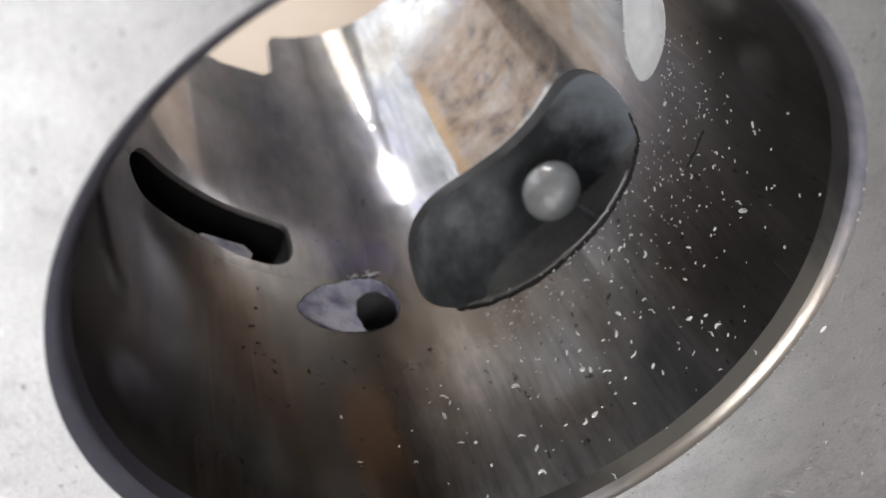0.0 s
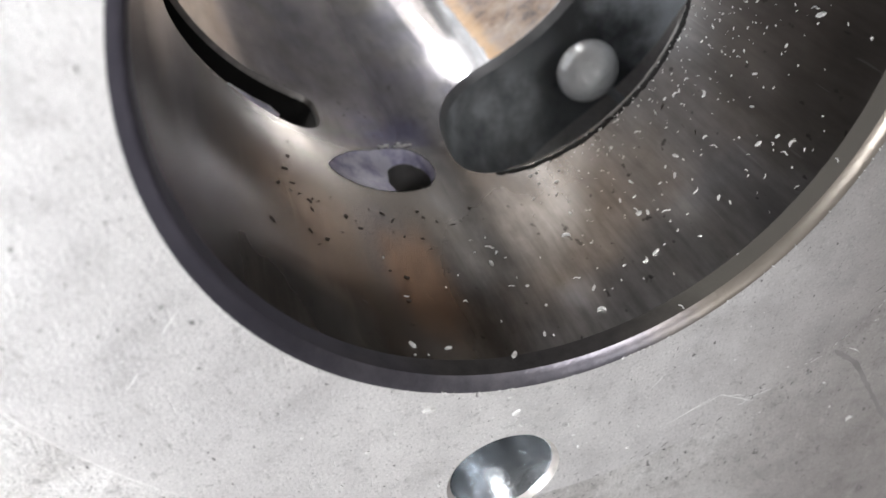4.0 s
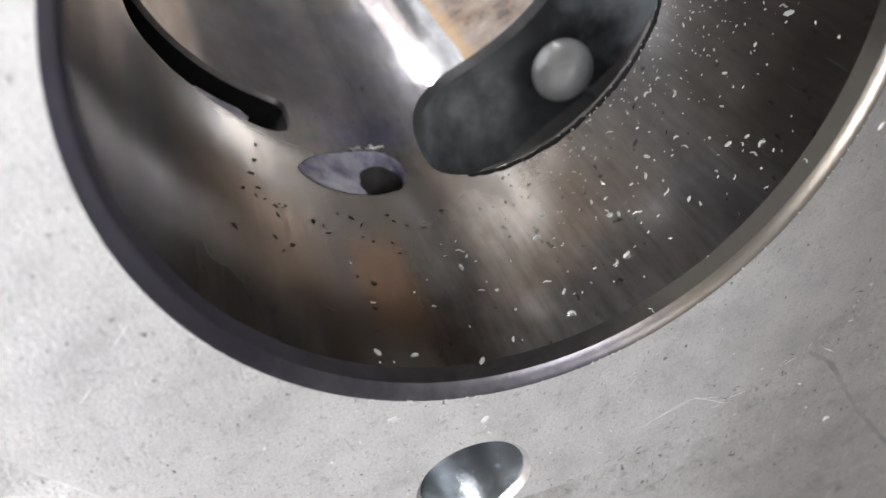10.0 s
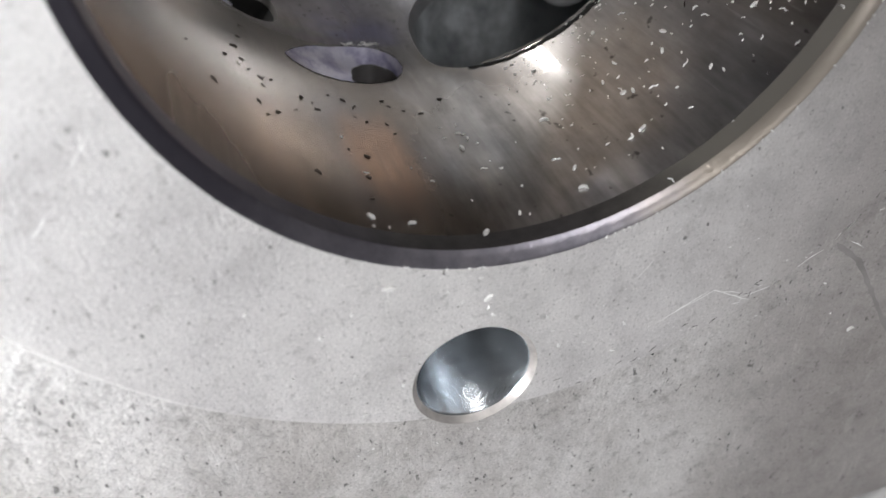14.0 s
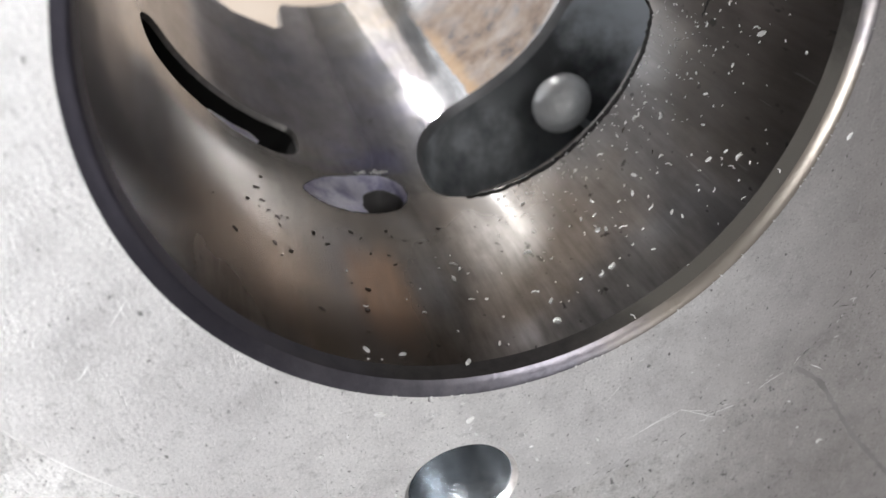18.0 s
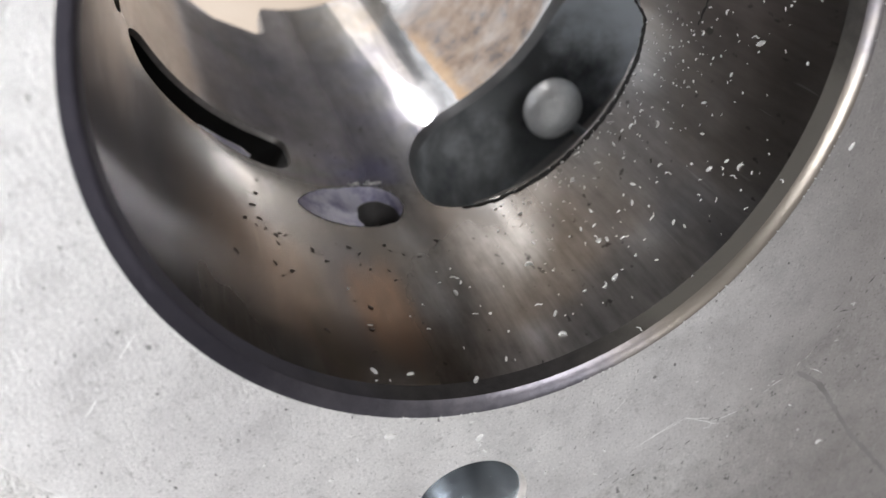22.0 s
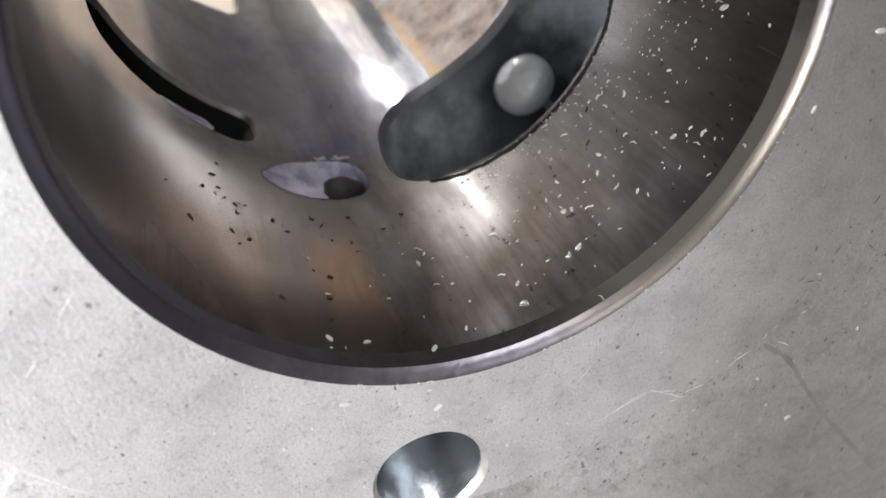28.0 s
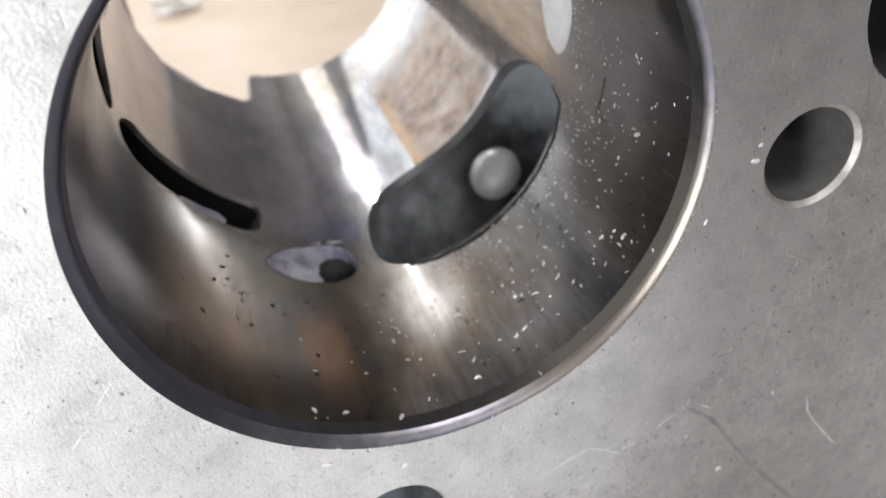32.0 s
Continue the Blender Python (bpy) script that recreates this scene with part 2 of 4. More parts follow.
    weight = math_node(nt, "ADD", weight, math_node(nt, "MULTIPLY", math_node(nt, "MAXIMUM", math_node(nt, "MULTIPLY", below_port, 0.4), math_node(nt, "MULTIPLY", worn, 0.3)), 0.2))
    haze = math_node(nt, "MULTIPLY", band(nt, theta, -115, -85, -16, -2), step_up(nt, depth, 27, 38))
    haze = math_node(nt, "MAXIMUM", math_node(nt, "MULTIPLY", haze, 0.62), math_node(nt, "MULTIPLY", math_node(nt, "SUBTRACT", 1.0, step_up(nt, tide, 20, 40)), math_node(nt, "MULTIPLY", step_up(nt, tail, -26, 22), 0.5)))
    weight = math_node(nt, "MAXIMUM", weight, math_node(nt, "MULTIPLY", haze, ramp(nt, noise_tex(nt, coords(nt, (1, 0.5, 1)), 170, 5), [(0.3, (0.55,)), (0.65, (1.0,))])))
    weight = math_node(nt, "MAXIMUM", weight, math_node(nt, "MULTIPLY", dusty, ramp(nt, noise_tex(nt, coords(nt, (1, 0.4, 1)), 90, 4), [(0.3, (0.68,)), (0.7, (0.84,))])))
    nt.links.new(math_node(nt, "MAXIMUM", weight, math_node(nt, "MULTIPLY", bare, 0.9)), both.inputs[0])
    nt.links.new(b.outputs[0], both.inputs[1])
    nt.links.new(film.outputs[0], both.inputs[2])
    varnish = nt.nodes.new("ShaderNodeBsdfPrincipled")
    brown = ramp(nt, noise_tex(nt, even, 330, 6, 0.7), [(0.34, (0.07, 0.045, 0.035)), (0.46, (0.32, 0.2, 0.125)), (0.66, (0.5, 0.38, 0.285))])
    nt.links.new(blend(nt, math_node(nt, "MULTIPLY", edge, 0.6), brown, (0.62, 0.37, 0.15)), varnish.inputs["Base Color"])
    varnish.inputs["Roughness"].default_value, varnish.inputs["Metallic"].default_value = 0.38, 0.5
    crust = nt.nodes.new("ShaderNodeMixShader")
    nt.links.new(math_node(nt, "MULTIPLY", math_node(nt, "MAXIMUM", math_node(nt, "MULTIPLY", burnt, mottle), math_node(nt, "MULTIPLY", edge, 0.95)), 0.92), crust.inputs[0])
    nt.links.new(both.outputs[0], crust.inputs[1])
    nt.links.new(varnish.outputs[0], crust.inputs[2])
    nt.links.new(crust.outputs[0], nt.nodes["Material Output"].inputs["Surface"])
    return m


def cast_material(name, light, dark, rough, grain, depth, grime=0.0, side_shade=0.0):
    """Aluminium with fine grain, grey stains and scratches; shade towards the right is put into the colour."""
    m, nt, b = material(name)
    even = coords(nt, (1, 1, 1))
    stain = noise_tex(nt, even, 55, 6, 0.6)
    col = ramp(nt, stain, [(0.3, dark), (0.6, light)])
    speck = ramp(nt, noise_tex(nt, even, grain * 0.4, 4), [(0.3, (0.72,)), (0.42, (1.0,))])
    col = blend(nt, 0.8, col, speck, "MULTIPLY")
    if grime:
        old = ramp(nt, noise_tex(nt, even, 42, 5, 0.65), [(0.42, (0.0,)), (0.62, (grime,))])
        col = blend(nt, old, col, (0.30, 0.275, 0.25))
    # fall of light across the deck, painted as a darker right side
    if side_shade:
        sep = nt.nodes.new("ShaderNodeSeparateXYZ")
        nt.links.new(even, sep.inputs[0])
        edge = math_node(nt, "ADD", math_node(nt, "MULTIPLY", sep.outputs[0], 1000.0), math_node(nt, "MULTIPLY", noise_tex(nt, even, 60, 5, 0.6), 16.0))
        col = blend(nt, math_node(nt, "MULTIPLY", step_up(nt, edge, 14, 40), side_shade), col, (0.33, 0.31, 0.302))
    b.inputs["Metallic"].default_value = 0.85
    r = ramp(nt, noise_tex(nt, even, 260, 4), [(0.3, (rough - 0.07,)), (0.7, (rough + 0.08,))])
    nt.links.new(r, b.inputs["Roughness"])
    lines = None
    for ang, sc, cut in ((35, 1100, 0.73), (-25, 1600, 0.74), (80, 1400, 0.74), (55, 2200, 0.72)):
        n = noise_tex(nt, coords(nt, (1, 1, 0.16), (0, radians(ang), 0)), sc, 1.0)
        n = ramp(nt, n, [(cut - 0.03, (0.0,)), (cut, (1.0,))])
        lines = n if lines is None else math_node(nt, "MAXIMUM", lines, n)
    col = blend(nt, math_node(nt, "MULTIPLY", lines, 0.08), col, (0.97, 0.97, 0.96))
    patchy = ramp(nt, noise_tex(nt, even, 230, 5, 0.7), [(0.3, (0.8,)), (0.5, (1.0,)), (0.7, (1.1,))])
    col = blend(nt, 0.8, col, patchy, "MULTIPLY")
    pits = ramp(nt, noise_tex(nt, coords(nt, (1, 1, 0.6), (0, 0.6, 0)), 1900, 3), [(0.285, (0.25,)), (0.345, (1.0,))])
    col = blend(nt, 0.85, col, pits, "MULTIPLY")
    dust = ramp(nt, noise_tex(nt, even, 4200, 3, 0.7), [(0.3, (0.5,)), (0.42, (0.95,)), (0.58, (1.0,)), (0.7, (1.3,))])
    col = blend(nt, 0.75, col, dust, "MULTIPLY")
    nt.links.new(col, b.inputs["Base Color"])
    coarse = math_node(nt, "MULTIPLY", noise_tex(nt, even, grain * 0.28, 4, 0.6), 3.0 if grime else 0.3)
    height = math_node(nt, "SUBTRACT", math_node(nt, "ADD", noise_tex(nt, even, grain, 6, 0.65), coarse), math_node(nt, "MULTIPLY", lines, 0.2))
    bump(nt, b, height, 0.42, depth)
    return m


def plain_metal(name, colour, rough, metallic=1.0, grain=900, depth=0.00005, strength=0.3):
    m, nt, b = material(name)
    even = coords(nt, (1, 1, 1))
    n = noise_tex(nt, even, grain * 0.3, 5)
    col = ramp(nt, n, [(0.3, tuple(c * 0.75 for c in colour)), (0.7, tuple(min(1, c * 1.15) for c in colour))])
    nt.links.new(col, b.inputs["Base Color"])
    b.inputs["Metallic"].default_value, b.inputs["Roughness"].default_value = metallic, rough
    bump(nt, b, noise_tex(nt, even, grain, 4), strength, depth)
    return m


def blotched_metal(name, dark, light, scale, rough, metallic):
    m, nt, b = material(name)
    even = coords(nt, (1, 1, 1))
    col = ramp(nt, noise_tex(nt, even, scale, 5, 0.65), [(0.36, dark), (0.56, light)])
    nt.links.new(col, b.inputs["Base Color"])
    b.inputs["Metallic"].default_value, b.inputs["Roughness"].default_value = metallic, rough
    bump(nt, b, noise_tex(nt, even, scale * 2.5, 4), 0.7, 0.0002)
    return m


def duct_material():
    """Grey cast wall of the wide port, with its shadow band and bright end put into the colour."""
    m, nt, b = material("grey_cast_duct")
    tc = nt.nodes.new("ShaderNodeTexCoord")
    sep = nt.nodes.new("ShaderNodeSeparateXYZ")
    nt.links.new(tc.outputs["Object"], sep.inputs[0])
    theta = math_node(nt, "MULTIPLY", math_node(nt, "ARCTAN2", sep.outputs[0], math_node(nt, "MULTIPLY", sep.outputs[2], -1.0)), 57.29578)
    even = tc.outputs["Object"]
    ragged = math_node(nt, "ADD", theta, math_node(nt, "MULTIPLY", noise_tex(nt, even, 150, 5, 0.6), 30.0))
    # bright end of the duct, painted as a paler colour
    bare = step_up(nt, ragged, 62, 82)
    cast_grey = ramp(nt, noise_tex(nt, even, 300, 5), [(0.32, (0.26, 0.275, 0.29)), (0.5, (0.42, 0.44, 0.455)), (0.68, (0.66, 0.69, 0.71))])
    # shadow across the middle of the duct, painted as a dark band
    thick = band(nt, ragged, 44, 58, 64, 76)
    cast_grey = blend(nt, thick, cast_grey, (0.13, 0.135, 0.14))
    nt.links.new(blend(nt, bare, cast_grey, (0.74, 0.79, 0.85)), b.inputs["Base Color"])
    b.inputs["Metallic"].default_value, b.inputs["Roughness"].default_value = 0.3, 0.45
    bump(nt, b, noise_tex(nt, even, 700, 5), 0.6, 0.0003)
    return m


def mouth_material(name, dark, light, brown, amount, rough, metal_share):
    """Dull metal of the mouth, browner on one side, with shade put into the colour of the other."""
    m, nt, b = material(name)
    tc = nt.nodes.new("ShaderNodeTexCoord")
    sep = nt.nodes.new("ShaderNodeSeparateXYZ")
    nt.links.new(tc.outputs["Object"], sep.inputs[0])
    theta = math_node(nt, "MULTIPLY", math_node(nt, "ARCTAN2", sep.outputs[0], math_node(nt, "MULTIPLY", sep.outputs[2], -1.0)), 57.29578)
    even = tc.outputs["Object"]
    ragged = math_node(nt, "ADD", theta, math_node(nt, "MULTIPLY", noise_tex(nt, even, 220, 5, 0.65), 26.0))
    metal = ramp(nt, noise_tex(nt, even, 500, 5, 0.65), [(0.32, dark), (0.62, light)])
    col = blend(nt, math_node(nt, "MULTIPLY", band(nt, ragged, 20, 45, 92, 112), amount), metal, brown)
    # the left of the mouth lies in shade, painted here as dark blue
    left_shade = band(nt, ragged, -150, -130, -45, -5)
    col = blend(nt, math_node(nt, "MULTIPLY", left_shade, 0.85), col, (0.085, 0.08, 0.105))
    nt.links.new(col, b.inputs["Base Color"])
    b.inputs["Metallic"].default_value, b.inputs["Roughness"].default_value = metal_share, rough
    bump(nt, b, noise_tex(nt, even, 2400, 4), 0.45, 0.00008)
    return m


BORE = bore_material()
MOUTH = mouth_material("shaded_bevel_metal", (0.18, 0.174, 0.205), (0.28, 0.267, 0.305), (0.38, 0.335, 0.275), 0.75, 0.36, 0.9)
# near black all round apart from the brown side
LEAD_IN = mouth_material("dark_lead_in_metal", (0.03, 0.028, 0.029), (0.06, 0.056, 0.056), (0.19, 0.178, 0.158), 0.85, 0.4, 0.4)
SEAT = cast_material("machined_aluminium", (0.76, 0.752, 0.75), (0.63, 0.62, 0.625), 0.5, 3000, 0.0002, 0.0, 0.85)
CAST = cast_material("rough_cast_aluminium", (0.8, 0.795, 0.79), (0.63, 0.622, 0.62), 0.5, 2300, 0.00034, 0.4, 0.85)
EDGE = plain_metal("bevelled_edge_metal", (0.54, 0.515, 0.50), 0.48, 0.8, 2600, 0.00007, 0.4)
DUCT = duct_material()
# for black marks, and for the dark inside passages and openings put into colour
NEAR_BLACK = plain_metal("near_black_matt", (0.018, 0.017, 0.017), 0.85, 0.0)
SCOOP = blotched_metal("ground_relief_metal", (0.42, 0.40, 0.60), (0.88, 0.87, 1.0), 420, 0.45, 0.1)
HOLLOW = plain_metal("bare_ground_metal", (0.93, 0.94, 0.96), 0.4, 0.1, 900, 0.00012, 0.5)
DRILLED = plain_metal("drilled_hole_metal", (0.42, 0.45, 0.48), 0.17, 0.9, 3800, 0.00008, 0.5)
# darker copy of the drilled metal, with the shade of deep holes in its colour
SHADED_DRILLED = plain_metal("shaded_drilled_hole", (0.075, 0.073, 0.069), 0.75, 0.0, 2600, 0.00016, 0.8)
CHIP = plain_metal("bright_chip_metal", (0.97, 0.97, 0.96), 0.3, 0.35, 3000, 0.0001, 0.6)
GRIT = plain_metal("black_carbon_grit", (0.035, 0.025, 0.02), 0.6, 0.0, 3000)
SOOTY_SEAM = plain_metal("dark_seam", (0.3, 0.29, 0.285), 0.6, 0.6)
LIP = plain_metal("sooty_grey_lip", (0.42, 0.42, 0.43), 0.45, 0.7)
PEARL = plain_metal("glint_satin", (0.82, 0.83, 0.84), 0.16, 0.1, 420, 0.0006, 0.7)


def bench_material():
    m, nt, b = material("beige_board")
    even = coords(nt, (1, 1, 1))
    col = ramp(nt, noise_tex(nt, even, 9, 6), [(0.3, (0.34, 0.25, 0.18)), (0.55, (0.46, 0.37, 0.29)), (0.75, (0.55, 0.46, 0.38))])
    nt.links.new(col, b.inputs["Base Color"])
    b.inputs["Roughness"].default_value = 0.55
    bump(nt, b, noise_tex(nt, even, 220, 5), 0.25, 0.0006)
    return m


def plaster(name, colour):
    m, nt, b = material(name)
    even = coords(nt, (1, 1, 1))
    col = ramp(nt, noise_tex(nt, even, 4, 5), [(0.3, tuple(c * 0.85 for c in colour)), (0.7, colour)])
    nt.links.new(col, b.inputs["Base Color"])
    b.inputs["Roughness"].default_value = 0.85
    bump(nt, b, noise_tex(nt, even, 120, 4), 0.2, 0.002)
    return m


BOARD = bench_material()
PAPER = plaster("white_paper", (0.85, 0.85, 0.84))
BENCH, WALLS, FLOOR = plaster("worn_grey_bench", (0.64, 0.64, 0.645)), plaster("grey_plaster", (0.25, 0.245, 0.24)), plaster("concrete", (0.24, 0.235, 0.23))

# ---- helpers of the scene ----
def link_mesh(name, bm, mat, smooth=True):
    me = bpy.data.meshes.new(name)
    bm.normal_update()
    bm.to_mesh(me)
    bm.free()
    me.materials.append(mat)
    if smooth:
        me.shade_smooth()
    return new(name, me)


def part(name, bm, mat, parent, label="", smooth=True):
    ob = link_mesh(name, bm, mat, smooth)
    ob.parent = parent
    if label:
        tagged(ob, label)
    return ob


def box(bm, x0, x1, y0, y1, z0, z1):
    v = [bm.verts.new((x, y, z)) for x in (x0, x1) for y in (y0, y1) for z in (z0, z1)]
    for f in ((0, 1, 3, 2), (4, 6, 7, 5), (0, 4, 5, 1), (2, 3, 7, 6), (0, 2, 6, 4), (1, 5, 7, 3)):
        bm.faces.new([v[i] for i in f])
    return v


def on_wall(theta, y, r):
    """A point of the bore: theta in degrees from its lowest line towards +x, y and r in millimetres."""
    a = radians(theta)
    return Vector((r * math.sin(a), y, -r * math.cos(a))) * MM


def smooth_loop(points, n):
    """A closed smooth outline through corner points (Catmull-Rom), with n steps to a side."""
    out, k = [], len(points)
    for i in range(k):
        p0, p1, p2, p3 = (Vector(points[(i + j) % k]) for j in (-1, 0, 1, 2))
        for s in range(n):
            u = s / n
            out.append(0.5 * (2 * p1 + (p2 - p0) * u + (2 * p0 - 5 * p1 + 4 * p2 - p3) * u * u + (3 * p1 - p0 - 3 * p2 + p3) * u ** 3))
    return out


def inside(p, loop):
    hit, k = False, len(loop)
    for i in range(k):
        a, b = loop[i], loop[i - 1]
        if (a[1] > p[1]) != (b[1] > p[1]) and p[0] < (b[0] - a[0]) * (p[1] - a[1]) / (b[1] - a[1]) + a[0]:
            hit = not hit
    return hit


def loft(bm, rings, close_end=False, close_ring=True):
    rows = [[bm.verts.new(p) for p in ring] for ring in rings]
    for a, b in zip(rows, rows[1:]):
        n = len(a)
        for i in range(n if close_ring else n - 1):
            bm.faces.new((a[i], a[(i + 1) % n], b[(i + 1) % n], b[i]))
    if close_end:
        bm.faces.new(rows[-1])
    return rows


def sheet(outer, holes, fill, keep=lambda p: True, rings=()):
    """Triangles of a flat outline with holes; fill are loose inner points, rings are further edges."""
    pts, edges = [], []
    for loop in (outer, *holes, *rings):
        s = len(pts)
        pts += [Vector(p) for p in loop]
        edges += [(s + i, s + (i + 1) % len(loop)) for i in range(len(loop))]
    pts += [Vector(p) for p in fill if inside(p, outer) and not any(inside(p, h) for h in holes)]
    vs, _, fs, *_ = delaunay_2d_cdt(pts, edges, [], 0, 1e-5)
    tris = []
    for f in fs:
        c = (vs[f[0]] + vs[f[1]] + vs[f[2]]) / 3
        if inside(c, outer) and not any(inside(c, h) for h in holes) and keep(c):
            tris.append(f)
    return vs, tris


# ---- the room: unseen, added to bound and shape the light ----
X0, X1, Y0, Y1, Z0, Z1 = -0.165, 1.0, -1.5, 2.0, -0.972, 1.6
BENCH_Z = -0.074


def room_box(name, label, dims, mat):
    bm = bmesh.new()
    box(bm, *dims)
    return tagged(link_mesh(name, bm, mat, False), label, kind="structure")


def wall_with_openings(name, axis, at, thick, span, openings):
    """An unseen wall across one axis, with openings for the light through it, in order along it."""
    bm = bmesh.new()
    u0, u1 = span
    pieces = []
    for a0, a1, b0, b1 in openings:
        pieces += [(u0, a0, Z0, Z1), (a0, a1, Z0, b0), (a0, a1, b1, Z1)]
        u0 = a1
    for ua, ub, za, zb in pieces + [(u0, u1, Z0, Z1)]:
        if axis == "x":
            box(bm, at, at + thick, ua, ub, za, zb)
        else:
            box(bm, ua, ub, at, at + thick, za, zb)
    return tagged(link_mesh(name, bm, WALLS, False), "unseen grey plastered wall with openings for the added light", kind="structure")


room_box("floor", "bare grey concrete workshop floor", (X0 - 0.2, X1 + 0.2, Y0 - 0.2, Y1 + 0.2, Z0 - 0.1, Z0), FLOOR)
bm = bmesh.new()
for dims in ((X0 - 0.2, -0.15, Y0 - 0.2, Y1 + 0.2), (0.66, X1 + 0.2, Y0 - 0.2, Y1 + 0.2), (-0.15, 0.66, Y0 - 0.2, -0.85), (0.4, 0.66, -0.85, -0.25), (-0.15, 0.66, -0.25, 0.16), (-0.15, 0.66, 1.08, Y1 + 0.2)):
    box(bm, *dims, Z1, Z1 + 0.1)
tagged(link_mesh("ceiling", bm, WALLS, False), "unseen grey plastered ceiling with two openings for the overhead lamps", kind="structure")
wall_with_openings("wall_west", "x", X0 - 0.15, 0.15, (Y0, Y1), [(-0.176, -0.048, -0.074, 0.04), (0.18, 0.48, -0.04, 0.28)])
wall_with_openings("wall_east", "x", X1, 0.15, (Y0, Y1), [(0.63, 1.07, 0.09, 0.51)])
wall_with_openings("wall_south", "y", Y0 - 0.15, 0.15, (X0 - 0.15, X1 + 0.15), [(-0.16, 0.25, 0.55, 1.15)])
# this opening is sized to limit where the sun falls
wall_with_openings("wall_north", "y", Y1, 0.15, (X0 - 0.15, X1 + 0.15), [(-0.13, 0.1, 0.55, 1.22)])

bench = tagged(new("workbench"), "worn grey workbench under the cylinder", "workbench")
bm = bmesh.new()
# front edge kept short so the deck's right side reflects the dark floor
box(bm, -0.16, 0.9, -0.11, 0.75, BENCH_Z - 0.03, BENCH_Z)
part("benchtop", bm, BENCH, bench, smooth=False)
bm = bmesh.new()
box(bm, -0.155, 0.42, 0.115, 0.62, BENCH_Z, BENCH_Z + 0.006)
tagged(link_mesh("board", bm, BOARD, False), "beige worn board lying flat on the bench", "board")


def scrap(x, y, size, seed):
    """A crumpled bit of white paper."""
    rnd = random.Random(seed)
    bm = bmesh.new()
    bmesh.ops.create_icosphere(bm, subdivisions=2, radius=size)
    for v in bm.verts:
        v.co *= rnd.uniform(0.65, 1.2)
        v.co.z = max(v.co.z * 0.6, -size * 0.35)
    ob = link_mesh("paper_scrap", bm, PAPER, False)
    ob.location = (x, y, BENCH_Z + 0.006 + size * 0.34)
    return tagged(ob, "crumpled scrap of white paper on the board", "paper scrap", "scraps on the board")


scrap(-0.026, 0.322, 0.011, 1)
scrap(0.012, 0.345, 0.007, 2)
scrap(-0.052, 0.27, 0.005, 3)
for x in (-0.125, 0.85):
    for y in (-0.06, 0.7):
        bm = bmesh.new()
        box(bm, x - 0.03, x + 0.03, y - 0.03, y + 0.03, Z0, BENCH_Z - 0.03)
        part("leg", bm, BENCH, bench, smooth=False)

# ---- the engine cylinder ----
R, RIM, SEAT_R = 23.5, 24.78, 39.0
RIM_X, RIM_Z = -0.16, -0.08
cylinder = tagged(new("engine_cylinder"), "aluminium engine cylinder with honed oily bore, lying on the bench", "engine cylinder")

KIDNEY = smooth_loop([(2, 29), (3.2, 36.5), (9, 42), (18, 44.7), (29, 45), (41, 44.4), (53, 43.8), (64, 43.2), (72, 40.5), (77, 35), (77, 28.8), (73, 25.6), (66, 24.4), (54, 23.9), (42, 23.9), (29, 24.1), (17, 24.7), (7, 25.9)], 4)
SLOT = smooth_loop([(-82, 34), (-77, 31.6), (-67, 32.6), (-56, 33.8), (-45, 34.0), (-35, 34.2), (-29.5, 36), (-28.2, 39.5), (-30, 42.2), (-39, 42.6), (-52, 42.3), (-66, 41.2), (-76, 39.6)], 4)
SLOT_2 = smooth_loop([(-118, 24), (-110, 25), (-102, 28.5), (-94, 31), (-88.5, 31.5), (-86, 34.5), (-90, 38), (-98, 39.5), (-108, 39), (-117, 36)], 4)
SCOOP_LOOP = smooth_loop([(-30.8, 28), (-25, 31.3), (-19, 32.5), (-13, 33.1), (-8, 32.7), (-4.6, 30.6), (-4.2, 28), (-7, 25.8), (-13, 24.9), (-20, 24.9), (-26.5, 25.8)], 4)


SIDE_LOOP = smooth_loop([(84.5, 28.2), (88, 31), (96, 32), (106, 31.6), (114, 29.5), (116, 26), (110, 23.4), (100, 23.8), (92, 25), (86.5, 26.4)], 4)


SKIRT = 95.0
CUT = [(-106, SKIRT), (-103, 93), (-100, 80), (-97, 78), (-75, 77), (-60, 78), (-40, 80), (-24, 80.5), (-20.5, 82.5), (-19, 93), (-17, SKIRT)]


def wall_r(y):
    """The bore widens a little towards its mouth."""
    return R + (0.6 * ((10.0 - y) / 9.15) ** 1.7 if y < 10.0 else 0.0)


def wall_outline(start):
    """The unrolled wall from one depth to the end of the skirt, with the notch in the skirt."""
    low = [(-180 + 1.5 * i, start) for i in range(241)]
    top = [(180 - 1.5 * i, SKIRT) for i in range(131)]
    return low, top + list(reversed(CUT)) + [(-180, SKIRT)]


def rolled(name, start, holes, r, sign, mat, label):
    low, end = wall_outline(start)
    fill = [(-178.5 + 1.5 * i, start + 2.0 + 2.0 * j) for i in range(239) for j in range(46)]
    vs, tris = sheet(low + end, holes, fill)
    me = bpy.data.meshes.new(name)
    me.from_pydata([on_wall(v.x, v.y, r) for v in vs], [], [tuple(t)[::sign] for t in tris])
    me.materials.append(mat)
    me.shade_smooth()
    me.normals_split_custom_set_from_vertices([(-sign * math.sin(radians(v.x)), 0, sign * math.cos(radians(v.x))) for v in vs])
    ob = new(name, me)
    ob.parent = cylinder
    return tagged(ob, label)


